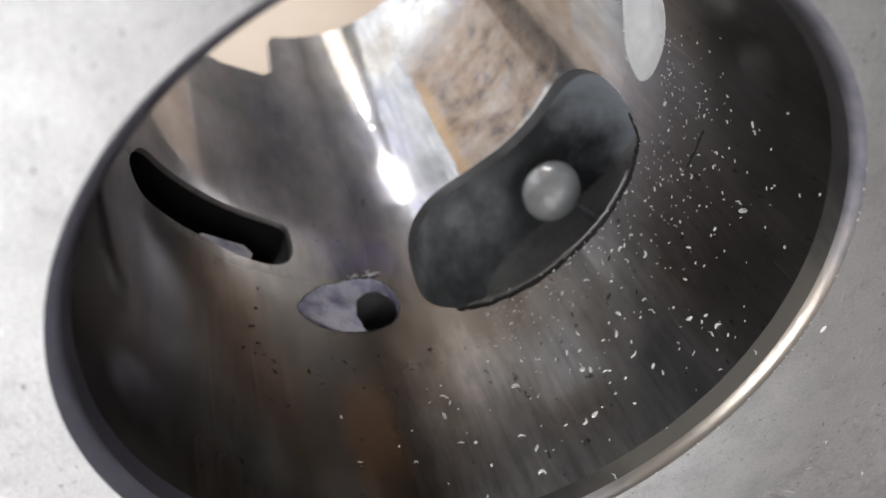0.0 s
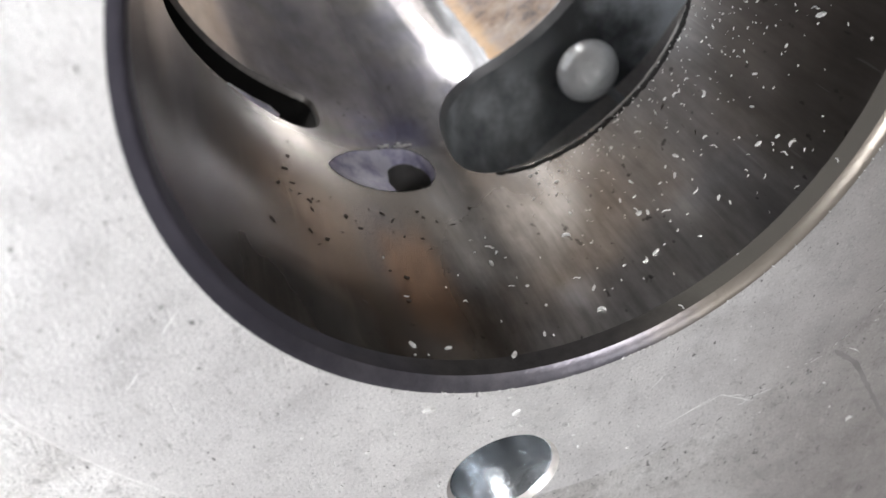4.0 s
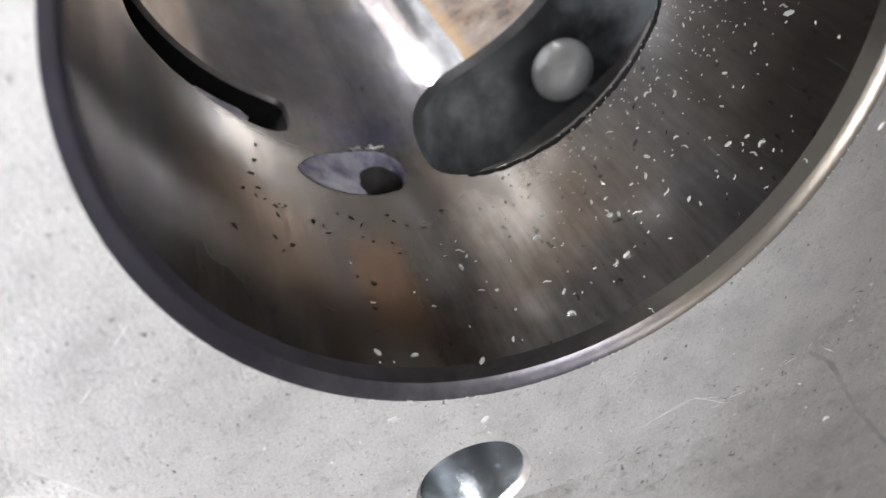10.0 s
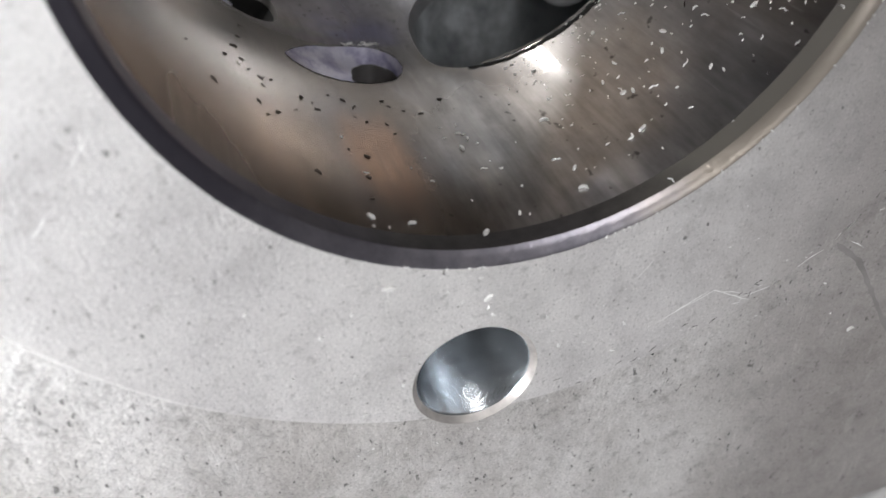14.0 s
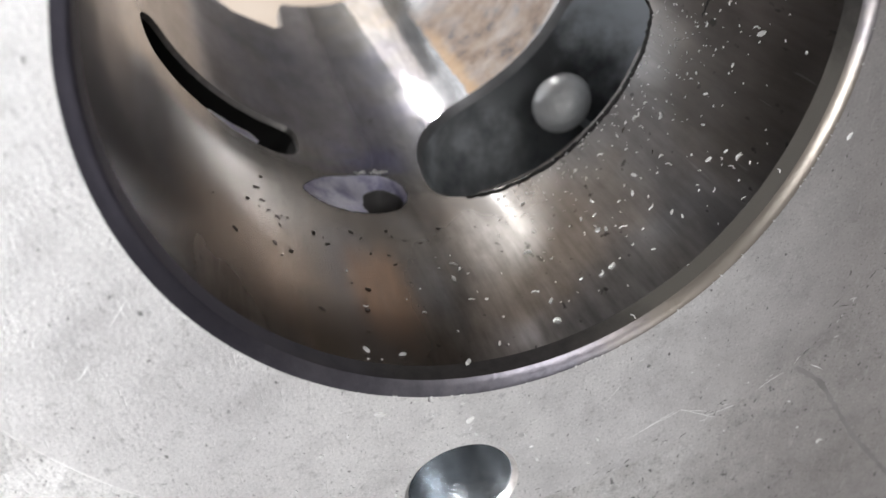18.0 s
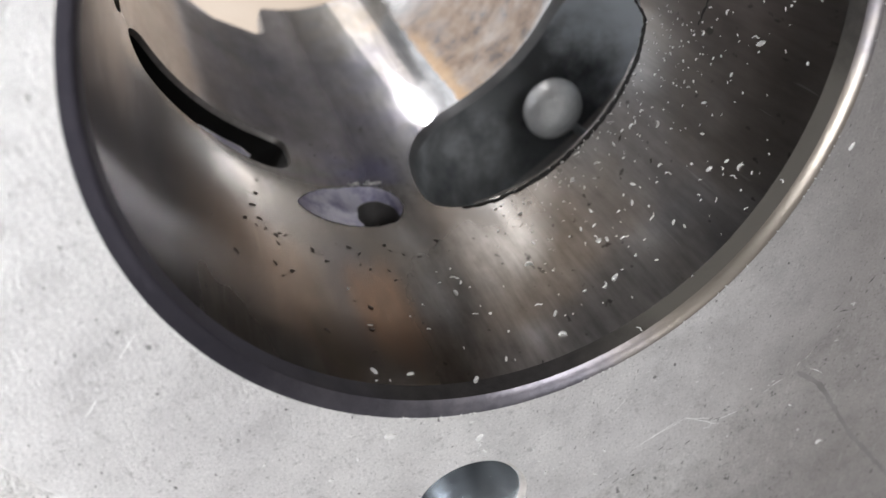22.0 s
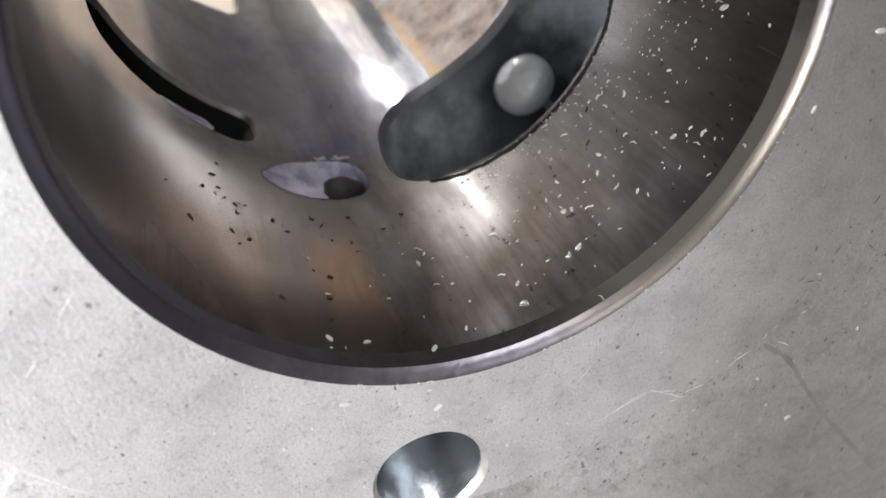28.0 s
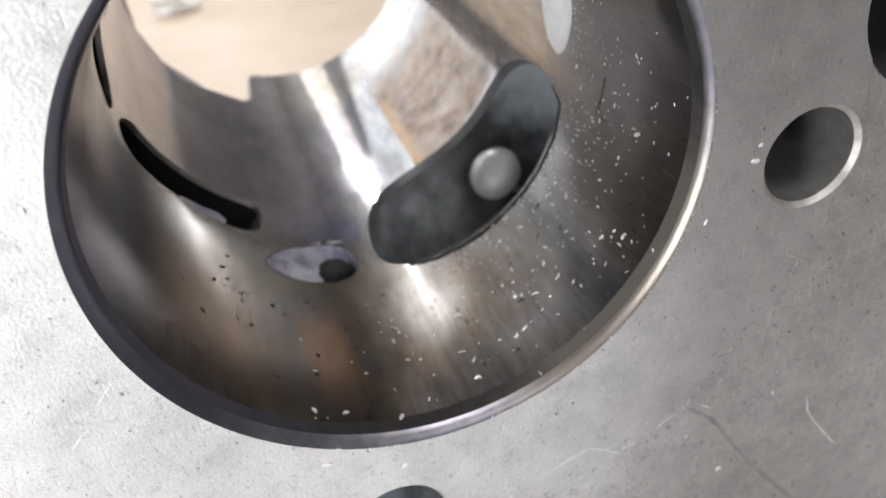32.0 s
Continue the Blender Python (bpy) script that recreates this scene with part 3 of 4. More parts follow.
def bore_wall():
    wall = rolled("bore_wall", 10.0, [KIDNEY, SLOT, SLOT_2, SCOOP_LOOP, SIDE_LOOP], R, 1, BORE, "honed brownish bore wall, oily, with bluish heat stains")
    rolled("skirt_outside", 69.0, [], 25.4, -1, CAST, "grey outside of the notched skirt")
    end = wall_outline(10.0)[1]
    bm = bmesh.new()
    loft(bm, [[on_wall(x, y, r) for x, y in end] for r in (25.4, R)], close_ring=False)
    bmesh.ops.recalc_face_normals(bm, faces=bm.faces[:])
    part("skirt_end", bm, EDGE, cylinder, "bright cut end of the skirt", False)
    return wall


def port_lip(loop, width, name, mat, parent):
    """The small broken edge round a port."""
    c = sum(loop, Vector((0, 0))) / len(loop)
    rings = []
    for s, dr in ((1.0, 0.0), (1 - 0.008 * width, 0.25), (1 - 0.015 * width, 0.6)):
        rings.append([on_wall(c.x + (p.x - c.x) * s, c.y + (p.y - c.y) * s, R + dr * width) for p in loop])
    bm = bmesh.new()
    loft(bm, rings)
    return part(name, bm, mat, parent)


def duct(loop, steps, name, mat, label, lip=1.0, closed=True):
    """A passage from the port outwards; steps are (centre theta, centre y, width scale, height scale, radius)."""
    c = sum(loop, Vector((0, 0))) / len(loop)
    rings = [[on_wall(ct + (p.x - c.x) * sx, cy + (p.y - c.y) * sy, r) for p in loop] for ct, cy, sx, sy, r in [(c.x, c.y, 1 - 0.015 * lip, 1 - 0.015 * lip, R + 0.6 * lip)] + steps]
    bm = bmesh.new()
    loft(bm, rings, closed)
    bmesh.ops.reverse_faces(bm, faces=bm.faces[:])
    return part(name, bm, mat, cylinder, label)


WALL = bore_wall()
WIDE_PORT = duct(KIDNEY, [(40, 34.0, 0.94, 0.98, 27), (41, 33.6, 0.9, 0.97, 31), (43, 33.4, 0.84, 0.95, 36), (50, 33.4, 0.7, 0.92, 42), (62, 33.6, 0.58, 0.9, 48), (76, 34, 0.48, 0.9, 54), (84, 34, 0.42, 0.9, 60)], "exhaust_duct", DUCT, "dark grey cast wall of the wide port", 2.0)
LONG_SLOT = duct(SLOT, [(-55, 38.5, 0.97, 0.96, 26), (-55, 40, 0.95, 0.95, 30), (-55, 43, 0.9, 0.95, 34), (-55, 50, 0.85, 0.9, 36)], "transfer_duct", NEAR_BLACK, "black passage behind the long slot")
SIDE_SLOT = duct(SLOT_2, [(-102, 34, 0.97, 0.96, 26), (-102, 36, 0.95, 0.95, 30), (-102, 45, 0.85, 0.9, 36)], "transfer_duct", NEAR_BLACK, "black passage behind the side slot")

for loop, mat, parent in ((KIDNEY, LIP, WIDE_PORT), (SLOT, EDGE, LONG_SLOT), (SLOT_2, EDGE, SIDE_SLOT)):
    port_lip(loop, 2.0 if parent is WIDE_PORT else 1.0, "port_edge", mat, parent)


def slot_ledge():
    """A pale step of metal left standing in the lower side of the long slot."""
    pts = [(-58, 33.0), (-48, 33.3), (-41.5, 33.5), (-40.2, 35.3), (-42.5, 36.2), (-48, 35.7), (-55, 34.7)]
    bm = bmesh.new()
    loft(bm, [[on_wall(x, y, r) for x, y in pts] for r in (R + 3.0, R + 0.5, R + 0.12)], True)
    bmesh.ops.recalc_face_normals(bm, faces=bm.faces[:])
    part("port_ledge", bm, SCOOP, LONG_SLOT, "pale step of metal in the slot", False)


slot_ledge()


def ribbon(points, width, height, wobble, seed):
    """A thin raised line on the deck or, by theta and y, on the wall."""
    rnd = random.Random(seed)
    path = []
    for (ax, az), (bx, bz) in zip(points, points[1:]):
        n = max(2, int(math.hypot(bx - ax, bz - az) / 0.7))
        path += [Vector((ax + (bx - ax) * i / n, az + (bz - az) * i / n)) for i in range(n)]
    path.append(Vector(points[-1]))
    rings = []
    for i, p in enumerate(path):
        d = (path[min(i + 1, len(path) - 1)] - path[max(i - 1, 0)]).normalized()
        q = Vector((-d.y, d.x))
        w = width * (0.25 if i in (0, len(path) - 1) else 1.0) * rnd.uniform(0.6, 1.2)
        p = p + q * rnd.uniform(-wobble, wobble)
        rings.append((p - q * w / 2, p, p + q * w / 2))
    return rings, height


def relief():
    """The ground hollow and the small drilled hole at its end."""
    bm = bmesh.new()
    n = len(SCOOP_LOOP)
    hole = []
    for p in SCOOP_LOOP:
        a = math.atan2((p.y - 28.8) * 2.0, p.x + 13)
        w = 1 + 0.12 * noise.noise((2.2 * math.cos(a), 2.2 * math.sin(a), 5))
        hole.append(Vector((-9.4 + 5.0 * math.cos(a) * w, 29.1 + 3.3 * math.sin(a) * w)))
    rings = []
    for s in (0, 0.06, 0.2, 0.4, 0.6, 0.8, 0.94, 1.0):
        ring = []
        for p, q in zip(SCOOP_LOOP, hole):
            v = p.lerp(q, s)
            ring.append(on_wall(v.x, v.y, R + 1.5 * s ** 0.8 + (0.12 * noise.noise((v.x * 0.5, v.y * 0.8, 3)) if 0 < s < 1 else 0)))
        rings.append(ring)
    loft(bm, rings)
    bmesh.ops.reverse_faces(bm, faces=bm.faces[:])
    hollow = part("ground_relief", bm, SCOOP, cylinder, "pale lilac hand-ground hollow beside the small hole")
    bm = bmesh.new()
    loft(bm, [[on_wall(q.x, q.y, r) for q in hole] for r in (R + 1.5, R + 6, R + 11)], True)
    bmesh.ops.reverse_faces(bm, faces=bm.faces[:])
    rings, _ = ribbon([(p.x, p.y) for p in SCOOP_LOOP] + [(SCOOP_LOOP[0].x, SCOOP_LOOP[0].y)], 0.15, 0, 0.1, 8)
    rim = bmesh.new()
    loft(rim, [[on_wall(p.x, p.y, R - (0.05 if k == 1 else 0.01)) for k, p in enumerate(r)] for r in rings], close_ring=False)
    bmesh.ops.recalc_face_normals(rim, faces=rim.faces[:])
    part("dark_rim", rim, NEAR_BLACK, hollow, "thin black line round the hollow")
    part("drilled_port", bm, SOOTY_SEAM, hollow, "small dark drilled hole")


relief()


def side_hollow():
    """A bright hollow ground into the wall beyond the end of the wide port."""
    c = sum(SIDE_LOOP, Vector((0, 0))) / len(SIDE_LOOP)
    bm = bmesh.new()
    rag = [1 + 0.06 * noise.noise((p.x * 0.6, p.y * 1.3, 7)) for p in SIDE_LOOP]
    loft(bm, [[on_wall(c.x + (p.x - c.x) * s * (w if s < 1 else 1), c.y + (p.y - c.y) * s * (w if s < 1 else 1), R + d) for p, w in zip(SIDE_LOOP, rag)] for s, d in ((1.0, 0.0), (0.93, 0.3), (0.75, 0.7), (0.5, 1.0), (0.25, 1.1), (0.08, 1.1))], True)
    bmesh.ops.reverse_faces(bm, faces=bm.faces[:])
    part("side_hollow", bm, HOLLOW, cylinder, "bright bare hollow ground beside the wide port")


side_hollow()


def circle(r, n, y=0.0, cx=0.0, cz=0.0, phase=0.0):
    return [Vector((cx + r * math.cos(2 * math.pi * i / n + phase), y, cz + r * math.sin(2 * math.pi * i / n + phase))) * MM for i in range(n)]


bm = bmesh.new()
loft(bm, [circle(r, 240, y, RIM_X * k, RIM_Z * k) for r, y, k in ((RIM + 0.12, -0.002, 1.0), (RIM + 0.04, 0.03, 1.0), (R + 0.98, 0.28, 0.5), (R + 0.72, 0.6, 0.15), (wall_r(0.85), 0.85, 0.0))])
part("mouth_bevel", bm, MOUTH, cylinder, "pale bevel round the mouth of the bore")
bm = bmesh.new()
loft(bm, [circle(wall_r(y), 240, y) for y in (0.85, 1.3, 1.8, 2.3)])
part("lead_in", bm, LEAD_IN, cylinder, "lead-in above the ring ridge, brown on one side, else near black")
bm = bmesh.new()
loft(bm, [circle(wall_r(y), 240, y) for y in (2.3, 3.0, 3.8, 5.0, 6.4, 7.8, 9.0, 10.0)])
part("mouth_taper", bm, BORE, cylinder, "dark worn taper of the bore")

BOLTS = [(-4.84, -34.92), (34.85, -4.6), (4.84, 34.92), (-34.85, 4.6)]
BOLT_R = 4.87


def flat_circle(r, n, cx=0.0, cz=0.0):
    return [Vector((cx + r * math.cos(2 * math.pi * i / n), cz + r * math.sin(2 * math.pi * i / n))) for i in range(n)]


def deck():
    """The sealing face: a machined seat round the bore, and the rougher cast face, 0.3 mm lower, round that."""
    half, c = 72.0, 14.0
    outer = []
    for sx, sz, a0 in ((1, 1, 0), (-1, 1, 90), (-1, -1, 180), (1, -1, 270)):
        outer += [Vector((sx * (half - c) + c * math.cos(radians(a0 + 10 * i)), sz * (half - c) + c * math.sin(radians(a0 + 10 * i)))) for i in range(10)]
    holes = [flat_circle(RIM + 0.12, 240, RIM_X, RIM_Z)] + [flat_circle(BOLT_R, 40, *b) for b in BOLTS]
    holes.append([Vector((46.5 + 9.0 * math.cos(radians(10 * i)), 8 + 8.5 * math.sin(radians(10 * i)))) for i in range(36)])
    rings = [flat_circle(SEAT_R, 144), flat_circle(SEAT_R + 0.35, 144)]
    fill = [(-71 + 3 * i, -71 + 3 * j) for i in range(48) for j in range(48)]
    faces = []
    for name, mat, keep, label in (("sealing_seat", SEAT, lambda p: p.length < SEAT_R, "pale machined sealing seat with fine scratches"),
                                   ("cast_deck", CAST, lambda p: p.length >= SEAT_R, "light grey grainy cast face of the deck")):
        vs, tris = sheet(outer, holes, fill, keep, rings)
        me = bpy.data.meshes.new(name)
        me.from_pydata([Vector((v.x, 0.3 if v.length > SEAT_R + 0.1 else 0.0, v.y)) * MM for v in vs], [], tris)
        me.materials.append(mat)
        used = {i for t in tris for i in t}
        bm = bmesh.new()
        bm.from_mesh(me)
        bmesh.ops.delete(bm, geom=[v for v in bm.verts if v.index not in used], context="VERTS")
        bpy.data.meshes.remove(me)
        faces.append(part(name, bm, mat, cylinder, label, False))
    bm = bmesh.new()
    loft(bm, [[Vector((p.x * s, y, p.y * s)) * MM for p in outer] for y, s in ((0.3, 1.0), (0.9, 1.006), (13, 1.006), (14, 0.99))], True)
    bm.faces.ensure_lookup_table()
    bmesh.ops.delete(bm, geom=[bm.faces[-1]], context="FACES_ONLY")
    part("deck_side", bm, CAST, cylinder)
    bm = bmesh.new()
    loft(bm, [circle(r, 96, y) for r, y in ((71, 14), (44, 15), (41, 18), (41, 20), (37.5, 21), (37.5, 56), (33, 60), (27, 62), (25.4, 63), (25.4, 70))])
    part("outer_barrel", bm, CAST, cylinder)
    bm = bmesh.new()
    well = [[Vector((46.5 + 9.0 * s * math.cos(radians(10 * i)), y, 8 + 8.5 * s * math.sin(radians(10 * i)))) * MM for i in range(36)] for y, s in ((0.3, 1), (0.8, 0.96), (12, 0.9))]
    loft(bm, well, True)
    part("coolant_opening", bm, NEAR_BLACK, cylinder, "dark rounded opening in the deck")
    return faces


SEAT_FACE, CAST_FACE = deck()
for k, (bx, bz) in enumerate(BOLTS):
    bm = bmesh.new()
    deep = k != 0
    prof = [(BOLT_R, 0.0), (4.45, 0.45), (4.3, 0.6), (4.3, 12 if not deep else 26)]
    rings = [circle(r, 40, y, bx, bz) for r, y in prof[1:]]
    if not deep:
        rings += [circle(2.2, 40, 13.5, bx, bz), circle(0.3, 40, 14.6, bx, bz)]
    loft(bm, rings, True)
    hole = part("bolt_hole", bm, SHADED_DRILLED if deep else DRILLED, cylinder, "drilled bolt hole with its inner shade put into the colour" if deep else "grey drilled bolt hole")
    bm = bmesh.new()
    loft(bm, [circle(r, 40, y, bx, bz) for r, y in prof[:2]])
    part("bevel", bm, EDGE, hole, "bright worn bevel")

# a pale ball in place of a reflection in the wide port; the stem is added to hold it
pin = tagged(new("glint_ball"), "pale satin ball standing in for a reflection inside the wide port", "pin")
bm = bmesh.new()
bmesh.ops.create_uvsphere(bm, u_segments=32, v_segments=16, radius=3.6 * MM)
for v in bm.verts:
    v.co.z *= 0.85
part("head", bm, PEARL, pin)
bm = bmesh.new()
loft(bm, [[Vector((0.5 * math.cos(0.3927 * i), 0.5 * math.sin(0.3927 * i), z)) * MM for i in range(16)] for z in (-1.0, -30.0)])
part("stem", bm, DUCT, pin)
pin.matrix_world = Matrix.Translation(on_wall(42.5, 37.6, 28.1)) @ Vector((-math.sin(radians(45)), 0, math.cos(radians(45)))).to_track_quat("Z", "Y").to_matrix().to_4x4()


def deck_line(name, points, width, height, wobble, mat, seed, label):
    rings, h = ribbon(points, width, height, wobble, seed)
    bm = bmesh.new()
    loft(bm, [[Vector((p.x, (0.3 if p.length > SEAT_R + 0.2 else 0.0) - (h if k == 1 else 0.006), p.y)) * MM for k, p in enumerate(r)] for r in rings], close_ring=False)
    return part(name, bm, mat, CAST_FACE if min(math.hypot(*p) for p in points) > SEAT_R - 0.5 else SEAT_FACE, label)


deck_line("casting_seam", [(25.6, -31.0), (28.6, -33.6), (31.2, -37.6), (34.2, -42.3), (44.8, -55.6)], 0.5, 0.02, 0.04, SOOTY_SEAM, 1, "dark seam across the cast deck")
for k, pts in enumerate(([(10.7, -33.8), (14.6, -32.4), (17.1, -33.3)], [(17.3, -33.9), (20.6, -33.4), (24.4, -31.3)], [(9.8, -34.3), (14.1, -32.3)], [(25.4, -30.6), (26.4, -28.6)], [(27.0, -31.2), (28.6, -32.2)],
                         [(40.5, -34.6), (41.0, -37.2), (42.6, -39.6), (46.0, -44.0)], [(-26.4, -12.0), (-24.8, -10.2)], [(-29.2, -15.6), (-28.2, -14.4)], [(1.1, -29.5), (2.4, -28.8)], [(7.6, -29.1), (8.8, -27.7)], [(14.8, -32.5), (18.1, -34.4)])):
    deck_line("scratch", pts, 0.1, 0.02, 0.07, CHIP, 10 + k, "bright scratch")


# nicks and dark pits along the edge of the seat
rnd = random.Random(21)
for k in range(48):
    a, r = radians(rnd.gauss(26, 12) if k % 3 else rnd.uniform(46, 68)), 39.0 - abs(rnd.gauss(0.2, 0.9))
    x, z, turn, size = r * math.sin(a), -r * math.cos(a), rnd.uniform(-0.5, 1.2), rnd.uniform(0.2, 0.9)
    dark = k % 5 < 3
    deck_line("pit" if dark else "nick", [(x, z), (x + size * math.cos(turn), z + size * math.sin(turn))], 0.1 if dark else 0.08, 0.015, 0.06, NEAR_BLACK if dark else CHIP, 40 + k, "dark pit" if dark else "bright nick")


def wall_line(name, points, width, mat, seed, proud, label, parent):
    rings, _ = ribbon(points, width, 0, 0.08, seed)
    bm = bmesh.new()
    loft(bm, [[on_wall(p.x, p.y, R - (proud if k == 1 else 0.01)) for k, p in enumerate(r)] for r in rings], close_ring=False)
    bmesh.ops.recalc_face_normals(bm, faces=bm.faces[:])
    return part(name, bm, mat, parent, label)


wall_line("black_edge", [(9, 25.2), (17, 24.2), (29, 23.6), (42, 23.4), (54, 23.4), (65, 23.9), (73, 25.1), (76, 28)], 0.7, NEAR_BLACK, 3, 0.14, "black jagged line along the port edge", WIDE_PORT)
wall_line("burr", [(12, 25.3), (29, 24.2), (42, 24.0), (54, 24.0), (65, 24.5)], 0.16, EDGE, 4, 0.12, "thin bright burr along the port edge", WIDE_PORT)
wall_line("scratch", [(87.5, 16.6), (86.6, 16.75), (81.7, 17.0), (77.5, 17.4)], 0.3, NEAR_BLACK, 5, 0.03, "dark scratch", WALL)

# ---- chips and grit on the wall ----
def chip_mesh(kind, seed, mat):
    """A small torn flake, curl or grain, about one millimetre long."""
    rnd = random.Random(seed)
    bm = bmesh.new()
    if kind == "flake":
        n = 6
        ring = [Vector(((0.5 + 0.18 * rnd.random()) * math.cos(6.283 * i / n), (0.16 + 0.14 * rnd.random()) * math.sin(6.283 * i / n), 0.05 * rnd.random())) for i in range(n)]
        up = [v * 0.8 + Vector((0, 0, 0.16 + 0.1 * rnd.random())) for v in ring]
        loft(bm, [ring, up], True)
    elif kind == "sliver":
        n = 5
        ring = [Vector((-0.5 + i / 4, 0.1 * rnd.uniform(-1, 1), 0)) for i in range(n)]
        rings = []
        for i, c in enumerate(ring):
            w = rnd.uniform(0.04, 0.11) if 0 < i < n - 1 else 0.02
            rings.append([c + Vector((0, -w, 0)), c + Vector((0, w, 0)), c + Vector((0, w * 0.4, 0.14)), c + Vector((0, -w * 0.4, 0.12))])
        loft(bm, rings, True)
    elif kind == "curl":
        rings = []
        for i in range(7):
            a = -1.3 + 2.6 * i / 6
            c = Vector((0.45 * math.sin(a), 0.45 * (1 - math.cos(a)), 0.1))
            w = 0.09 if 0 < i < 6 else 0.03
            rings.append([c + Vector((0, -w, -w)), c + Vector((0, w, -w)), c + Vector((0, w, w * 1.6)), c + Vector((0, -w, w * 1.6))])
        loft(bm, rings, True)
    else:
        bmesh.ops.create_icosphere(bm, subdivisions=1, radius=0.3)
        for v in bm.verts:
            v.co = Vector((v.co.x * 1.25, v.co.y, v.co.z * 0.7)) * (0.75 + 0.5 * rnd.random())
    bm.verts.ensure_lookup_table()
    for v in bm.verts:
        v.co *= MM
    me = bpy.data.meshes.new(kind)
    bm.normal_update()
    bm.to_mesh(me)
    bm.free()
    me.materials.append(mat)
    return me


def lay(name, me, theta, y, size, turn, label, category, group):
    """A bit lying on the bore wall."""
    a = radians(theta)
    inward = Vector((-math.sin(a), 0, math.cos(a)))
    along = Vector((0, 1, 0))
    side = along.cross(inward)
    m = Matrix((side, along, inward)).transposed().to_4x4()
    ob = new(name, me)
    ob.matrix_world = Matrix.Translation(on_wall(theta, y, wall_r(y) - 0.02)) @ m @ pose(0, 0, 0, 0, 0, turn) @ Matrix.Diagonal((size, size, size, 1))
    return tagged(ob, label, category, group)


SHAPES = [chip_mesh(k, i, CHIP) for i, k in enumerate(("flake", "flake", "sliver", "flake", "grain", "curl"))]
DARKS = [chip_mesh(k, 20 + i, GRIT) for i, k in enumerate(("sliver", "sliver", "grain"))]
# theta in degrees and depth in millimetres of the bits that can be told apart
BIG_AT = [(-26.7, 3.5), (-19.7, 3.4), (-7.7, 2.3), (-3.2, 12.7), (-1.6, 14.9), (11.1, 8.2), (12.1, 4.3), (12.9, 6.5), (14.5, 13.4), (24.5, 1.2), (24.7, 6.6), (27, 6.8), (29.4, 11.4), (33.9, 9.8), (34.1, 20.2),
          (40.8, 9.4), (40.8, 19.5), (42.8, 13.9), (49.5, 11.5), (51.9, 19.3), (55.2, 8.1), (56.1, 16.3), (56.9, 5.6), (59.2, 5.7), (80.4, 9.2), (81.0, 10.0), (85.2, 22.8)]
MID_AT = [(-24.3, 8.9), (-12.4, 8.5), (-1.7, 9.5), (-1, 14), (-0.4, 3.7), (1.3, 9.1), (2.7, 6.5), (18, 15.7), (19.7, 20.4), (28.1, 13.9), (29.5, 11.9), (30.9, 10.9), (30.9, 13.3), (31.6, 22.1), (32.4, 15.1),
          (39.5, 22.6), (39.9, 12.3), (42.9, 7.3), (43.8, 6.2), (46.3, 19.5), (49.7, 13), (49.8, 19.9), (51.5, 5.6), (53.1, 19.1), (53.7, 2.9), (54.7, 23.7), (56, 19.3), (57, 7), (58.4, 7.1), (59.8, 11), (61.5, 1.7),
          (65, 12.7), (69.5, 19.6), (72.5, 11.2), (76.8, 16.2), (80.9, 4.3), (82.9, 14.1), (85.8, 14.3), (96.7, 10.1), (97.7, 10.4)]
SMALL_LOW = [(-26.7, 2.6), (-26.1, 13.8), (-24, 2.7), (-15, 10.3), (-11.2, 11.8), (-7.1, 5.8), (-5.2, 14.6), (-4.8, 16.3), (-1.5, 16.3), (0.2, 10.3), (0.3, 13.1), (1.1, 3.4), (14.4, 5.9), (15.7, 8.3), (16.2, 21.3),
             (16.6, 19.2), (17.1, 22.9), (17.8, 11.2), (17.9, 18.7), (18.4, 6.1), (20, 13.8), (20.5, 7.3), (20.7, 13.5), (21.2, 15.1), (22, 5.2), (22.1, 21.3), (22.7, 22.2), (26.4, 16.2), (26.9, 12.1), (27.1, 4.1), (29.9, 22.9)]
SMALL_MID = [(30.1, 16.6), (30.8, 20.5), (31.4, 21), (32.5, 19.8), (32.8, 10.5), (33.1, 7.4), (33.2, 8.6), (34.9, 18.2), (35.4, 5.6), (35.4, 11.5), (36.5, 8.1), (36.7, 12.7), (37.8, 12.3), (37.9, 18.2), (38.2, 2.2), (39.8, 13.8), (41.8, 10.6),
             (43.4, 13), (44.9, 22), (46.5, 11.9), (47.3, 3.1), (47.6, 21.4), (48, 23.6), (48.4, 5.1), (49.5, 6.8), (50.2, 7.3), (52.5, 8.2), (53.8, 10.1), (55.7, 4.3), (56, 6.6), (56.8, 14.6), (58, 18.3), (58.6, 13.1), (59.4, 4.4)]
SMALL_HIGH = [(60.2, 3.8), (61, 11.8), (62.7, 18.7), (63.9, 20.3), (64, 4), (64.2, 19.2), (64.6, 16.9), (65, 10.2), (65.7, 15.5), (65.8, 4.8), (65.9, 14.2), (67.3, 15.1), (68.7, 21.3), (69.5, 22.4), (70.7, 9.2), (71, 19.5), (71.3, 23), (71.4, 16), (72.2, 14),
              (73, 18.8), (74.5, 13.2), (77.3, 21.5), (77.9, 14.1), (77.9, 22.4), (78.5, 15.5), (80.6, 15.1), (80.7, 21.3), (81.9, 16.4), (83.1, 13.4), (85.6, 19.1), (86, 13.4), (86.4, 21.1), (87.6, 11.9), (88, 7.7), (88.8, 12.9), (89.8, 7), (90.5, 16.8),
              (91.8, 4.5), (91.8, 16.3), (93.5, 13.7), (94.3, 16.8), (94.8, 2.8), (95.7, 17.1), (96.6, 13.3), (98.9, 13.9)]
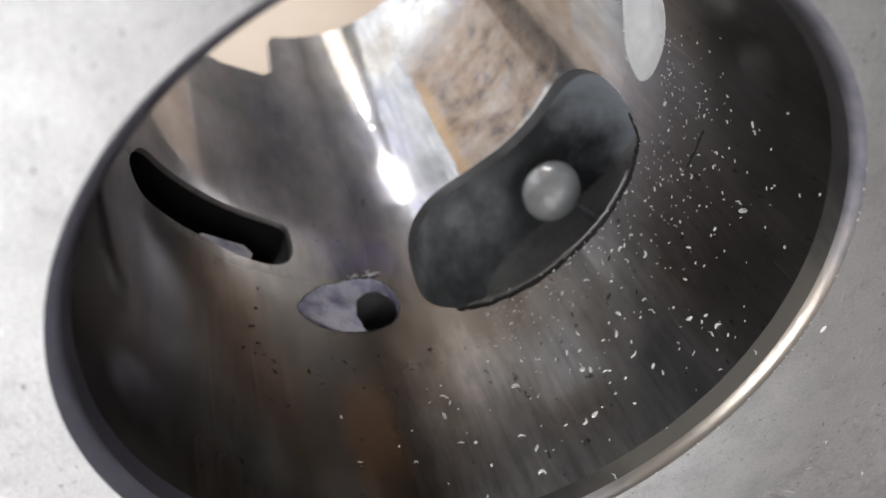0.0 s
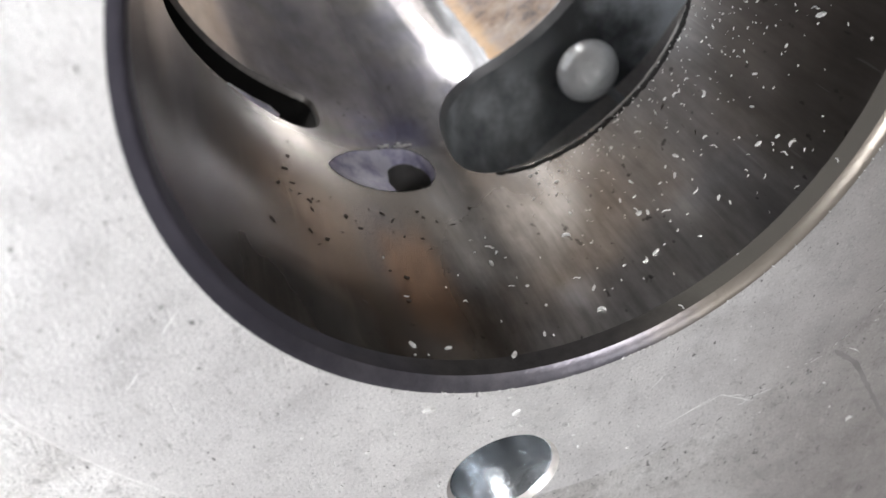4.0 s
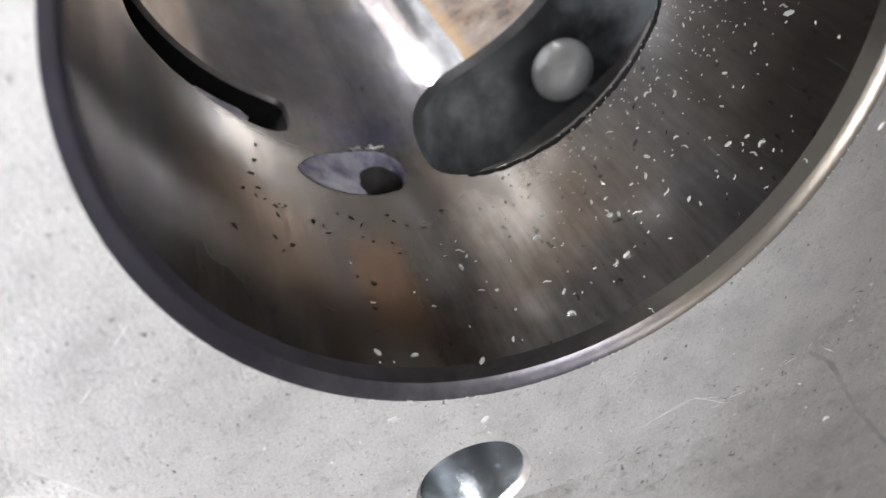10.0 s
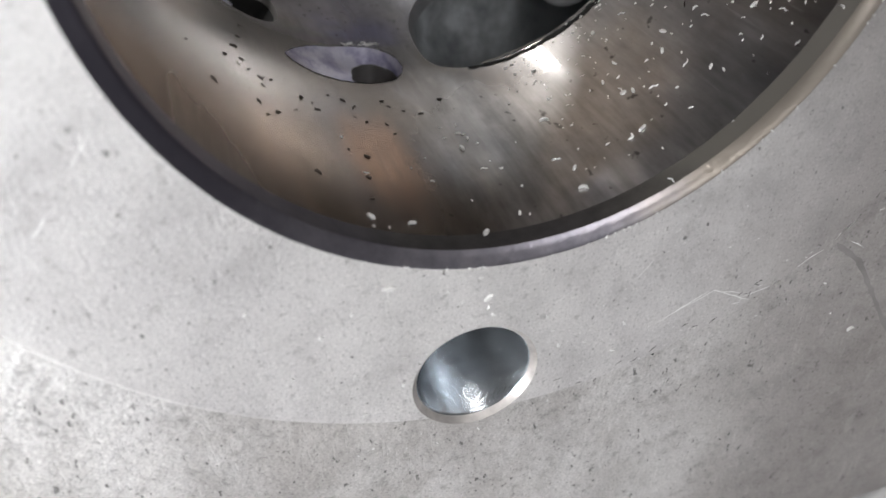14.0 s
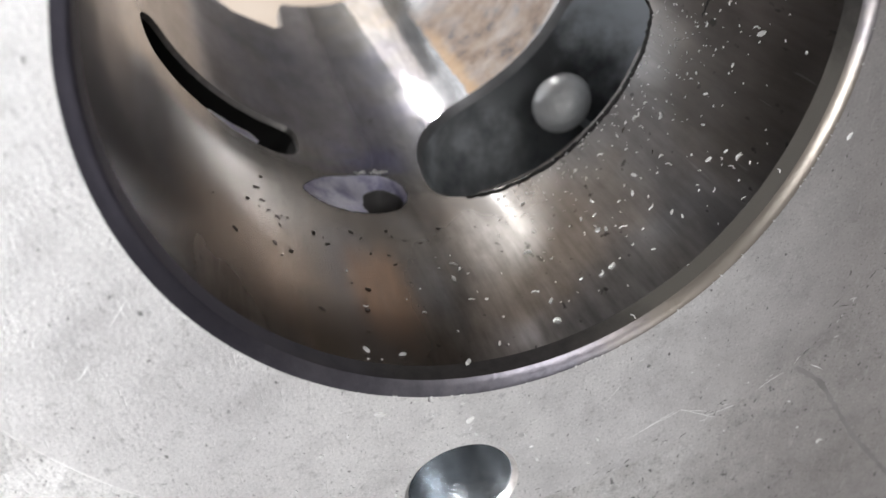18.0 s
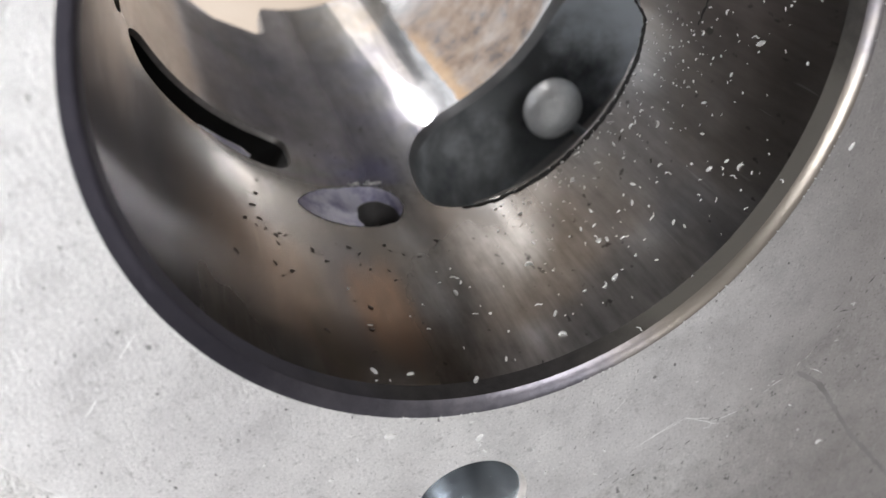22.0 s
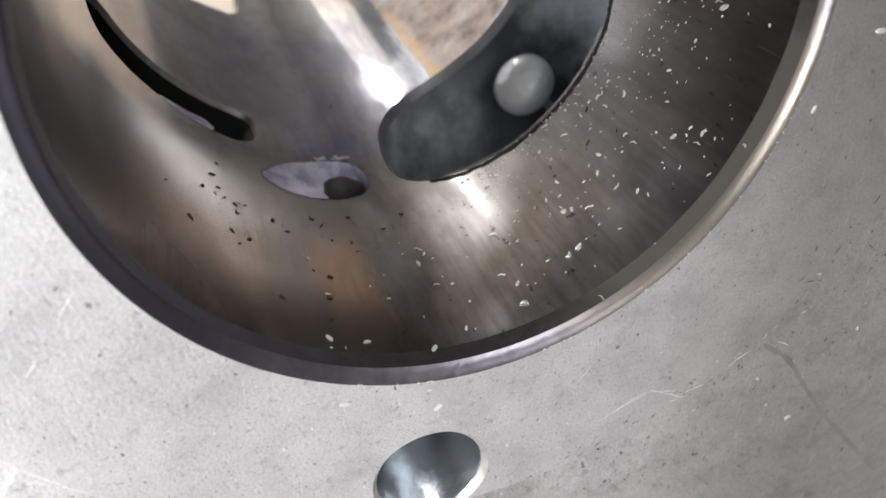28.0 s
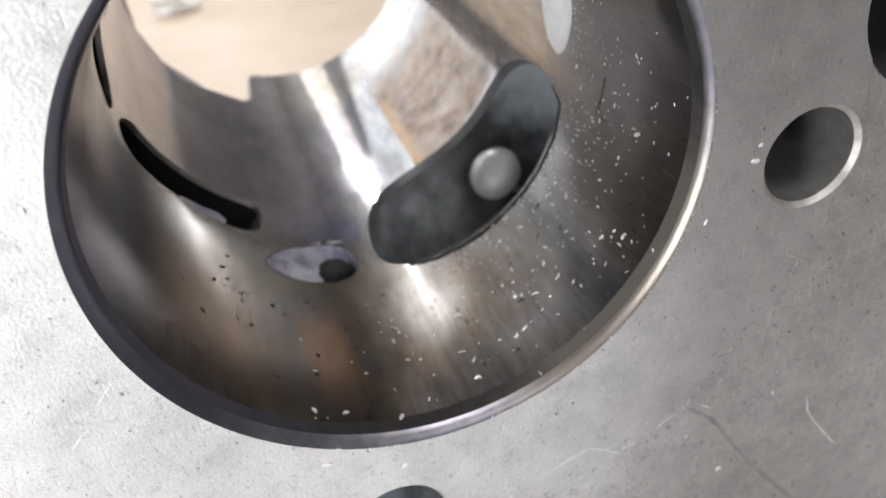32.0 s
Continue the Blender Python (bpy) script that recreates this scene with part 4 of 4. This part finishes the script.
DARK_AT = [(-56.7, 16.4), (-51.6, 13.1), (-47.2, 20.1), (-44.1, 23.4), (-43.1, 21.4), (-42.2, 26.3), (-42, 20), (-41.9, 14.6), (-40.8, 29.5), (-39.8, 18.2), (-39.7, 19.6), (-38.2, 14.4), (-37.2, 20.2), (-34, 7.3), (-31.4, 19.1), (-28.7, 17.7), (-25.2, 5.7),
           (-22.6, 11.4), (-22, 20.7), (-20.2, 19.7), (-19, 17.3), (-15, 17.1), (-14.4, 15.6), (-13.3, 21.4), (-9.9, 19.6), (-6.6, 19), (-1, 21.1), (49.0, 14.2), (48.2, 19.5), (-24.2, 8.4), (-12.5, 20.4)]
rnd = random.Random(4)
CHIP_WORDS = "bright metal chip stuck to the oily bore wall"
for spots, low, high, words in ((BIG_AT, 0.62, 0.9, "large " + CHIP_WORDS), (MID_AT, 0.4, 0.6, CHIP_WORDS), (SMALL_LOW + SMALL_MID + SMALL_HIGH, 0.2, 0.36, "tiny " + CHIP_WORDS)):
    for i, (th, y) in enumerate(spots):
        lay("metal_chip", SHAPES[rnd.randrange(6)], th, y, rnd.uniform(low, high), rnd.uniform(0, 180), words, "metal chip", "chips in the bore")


def wall_matrix(theta, y, size, turn):
    a = radians(theta)
    inward, along = Vector((-math.sin(a), 0, math.cos(a))), Vector((0, 1, 0))
    m = Matrix((along.cross(inward), along, inward)).transposed().to_4x4()
    return Matrix.Translation(on_wall(theta, y, wall_r(y) - 0.02)) @ m @ pose(0, 0, 0, 0, 0, turn) @ Matrix.Diagonal((size, size, size, 1))


dust_verts, dust_faces = [], []
for i in range(110):
    # thickest beside and beyond the end of the wide port
    if i % 3:
        th, y = rnd.gauss(78, 14), 24.0 - abs(rnd.gauss(0, 7))
    else:
        th, y = rnd.triangular(2, 118, 60), rnd.triangular(2.0, 23.0, 18)
    size, turn = rnd.uniform(0.12, 0.3), rnd.uniform(0, 180)
    if not (0 < th < 125 and 1.5 < y < 23.4):
        continue
    if size > 0.24:
        lay("metal_chip", SHAPES[i % 6], th, y, size, turn, "tiny bright metal chip stuck to the oily bore wall", "metal chip", "chips in the bore")
    else:
        m, me, k = wall_matrix(th, y, size, turn), SHAPES[i % 6], len(dust_verts)
        dust_verts += [m @ v.co for v in me.vertices]
        dust_faces += [[k + v for v in p.vertices] for p in me.polygons]
fine = random.Random(9)
for i in range(170):
    # the finest specks, crowded along the edge of the wide port
    m, me, k = wall_matrix(fine.uniform(14, 102), max(2.0, 23.6 - abs(fine.gauss(0, 6.0))), fine.uniform(0.13, 0.25), fine.uniform(0, 180)), SHAPES[i % 6], len(dust_verts)
    dust_verts += [m @ v.co for v in me.vertices]
    dust_faces += [[k + v for v in p.vertices] for p in me.polygons]
me = bpy.data.meshes.new("metal_dust")
me.from_pydata(dust_verts, [], dust_faces)
me.materials.append(CHIP)
tagged(new("metal_dust", me), "fine bright metal dust stuck to the oily bore wall", "metal dust", kind="stuff")
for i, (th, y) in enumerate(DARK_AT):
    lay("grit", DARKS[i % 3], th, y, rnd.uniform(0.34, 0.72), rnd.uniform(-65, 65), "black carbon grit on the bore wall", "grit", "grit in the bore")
for i in range(16):
    th, y = rnd.gauss(-28, 14), rnd.gauss(20, 5)
    if 3 < y < 24 and th > -62:
        lay("grit", DARKS[i % 3], th, y, rnd.uniform(0.15, 0.35), rnd.uniform(-40, 40), "tiny black carbon grit on the bore wall", "grit", "grit in the bore")
for i in range(14):
    th, y = -9.5 + rnd.gauss(0, 1.8), 33.35 + abs(rnd.gauss(0, 0.25))
    lay("metal_chip", SHAPES[(2 * i) % 6], th, y, rnd.uniform(0.4, 0.75), rnd.uniform(-30, 30), "bright crumb of metal on the lip of the small hole", "metal chip", "chips in the bore")
for i in range(34):
    th, y = rnd.uniform(-31, 3), rnd.uniform(33.5, 48)
    if th < -22 and y > 34:
        continue
    lay("grit", DARKS[i % 3], th, y, rnd.uniform(0.12, 0.34), rnd.gauss(0, 25), "tiny black carbon grit on the bore wall", "grit", "grit in the bore")
for i in range(30):
    # bits round the bright hollow
    lay("metal_chip", SHAPES[i % 6], 86.5 + abs(rnd.gauss(0, 9)), rnd.choice((24.3, 31.6)) + rnd.gauss(0, 0.9) if i % 2 else rnd.uniform(20, 24), rnd.uniform(0.18, 0.4), rnd.uniform(0, 180), "tiny bright metal chip beside the bright hollow", "metal chip", "chips in the bore")
for i in range(26):
    # bits caught along the edge of the wide port
    th = rnd.uniform(14, 76)
    y = 23.3 + (0.9 if th > 68 else 0.0) + rnd.gauss(0, 0.35)
    lay("metal_chip", SHAPES[i % 6], th, y, rnd.uniform(0.15, 0.4), rnd.uniform(0, 180), "bright metal chip caught on the port edge", "metal chip", "chips in the bore")

# a few bits caught on the deck
for i, (x, z, size) in enumerate(((-10.7, -24.5, 0.6), (-3.9, -27.4, 0.55), (-3.9, -28.3, 0.4), (-3.5, -29.1, 0.35), (-15.5, -27.4, 0.5), (30.4, -41.7, 0.6), (24.9, -8.6, 0.4), (0.6, -30.6, 0.35), (-13.6, -31.5, 0.35), (29.0, -3.6, 0.6), (29.3, -2.2, 0.5))):
    ob = new("metal_chip", SHAPES[i % 6])
    y = 0.3 if math.hypot(x, z) > SEAT_R + 0.2 else 0.0
    ob.matrix_world = Matrix.Translation(Vector((x, y + 0.02, z)) * MM) @ pose(0, 0, 0, 90, 0, 0) @ pose(0, 0, 0, 0, 0, 40 * i) @ Matrix.Diagonal((1.4 * size, 1.4 * size, 1.4 * size, 1))
    tagged(ob, "bright metal chip stuck to the deck face", "metal chip", "chips on the deck")
for i in range(84):
    # crumbs scattered round the lower bolt hole
    x, z = (rnd.gauss(-4, 6), rnd.gauss(-33, 4)) if i % 2 else (rnd.gauss(2, 17), rnd.gauss(-33, 5))
    d = math.hypot(x, z)
    if d < RIM + 0.8 or abs(d - SEAT_R) < 0.6 or any(math.hypot(x - bx, z - bz) < BOLT_R + 0.4 for bx, bz in BOLTS):
        continue
    size = rnd.uniform(0.18, 0.5)
    ob = new("metal_chip", SHAPES[i % 6])
    ob.matrix_world = Matrix.Translation(Vector((x, (0.3 if d > SEAT_R else 0.0) + 0.02, z)) * MM) @ pose(0, 0, 0, 90, 0, 0) @ pose(0, 0, 0, 0, 0, rnd.uniform(0, 180)) @ Matrix.Diagonal((size, size, size, 1))
    tagged(ob, "tiny bright crumb of metal on the deck face", "metal chip", "chips on the deck")
for i in range(44):
    # burrs left along the edge of the mouth
    a, size = radians(rnd.uniform(-30, 105)), rnd.uniform(0.12, 0.34)
    ob = new("burr", SHAPES[i % 6])
    ob.matrix_world = Matrix.Translation(Vector((RIM_X + (RIM + 0.1) * math.sin(a), 0.0, RIM_Z - (RIM + 0.1) * math.cos(a))) * MM) @ pose(0, 0, 0, 90, 0, 0) @ pose(0, 0, 0, 0, 0, rnd.uniform(0, 180)) @ Matrix.Diagonal((size, size, size, 1))
    tagged(ob, "tiny bright burr on the edge of the mouth", "burr", "burrs round the mouth")
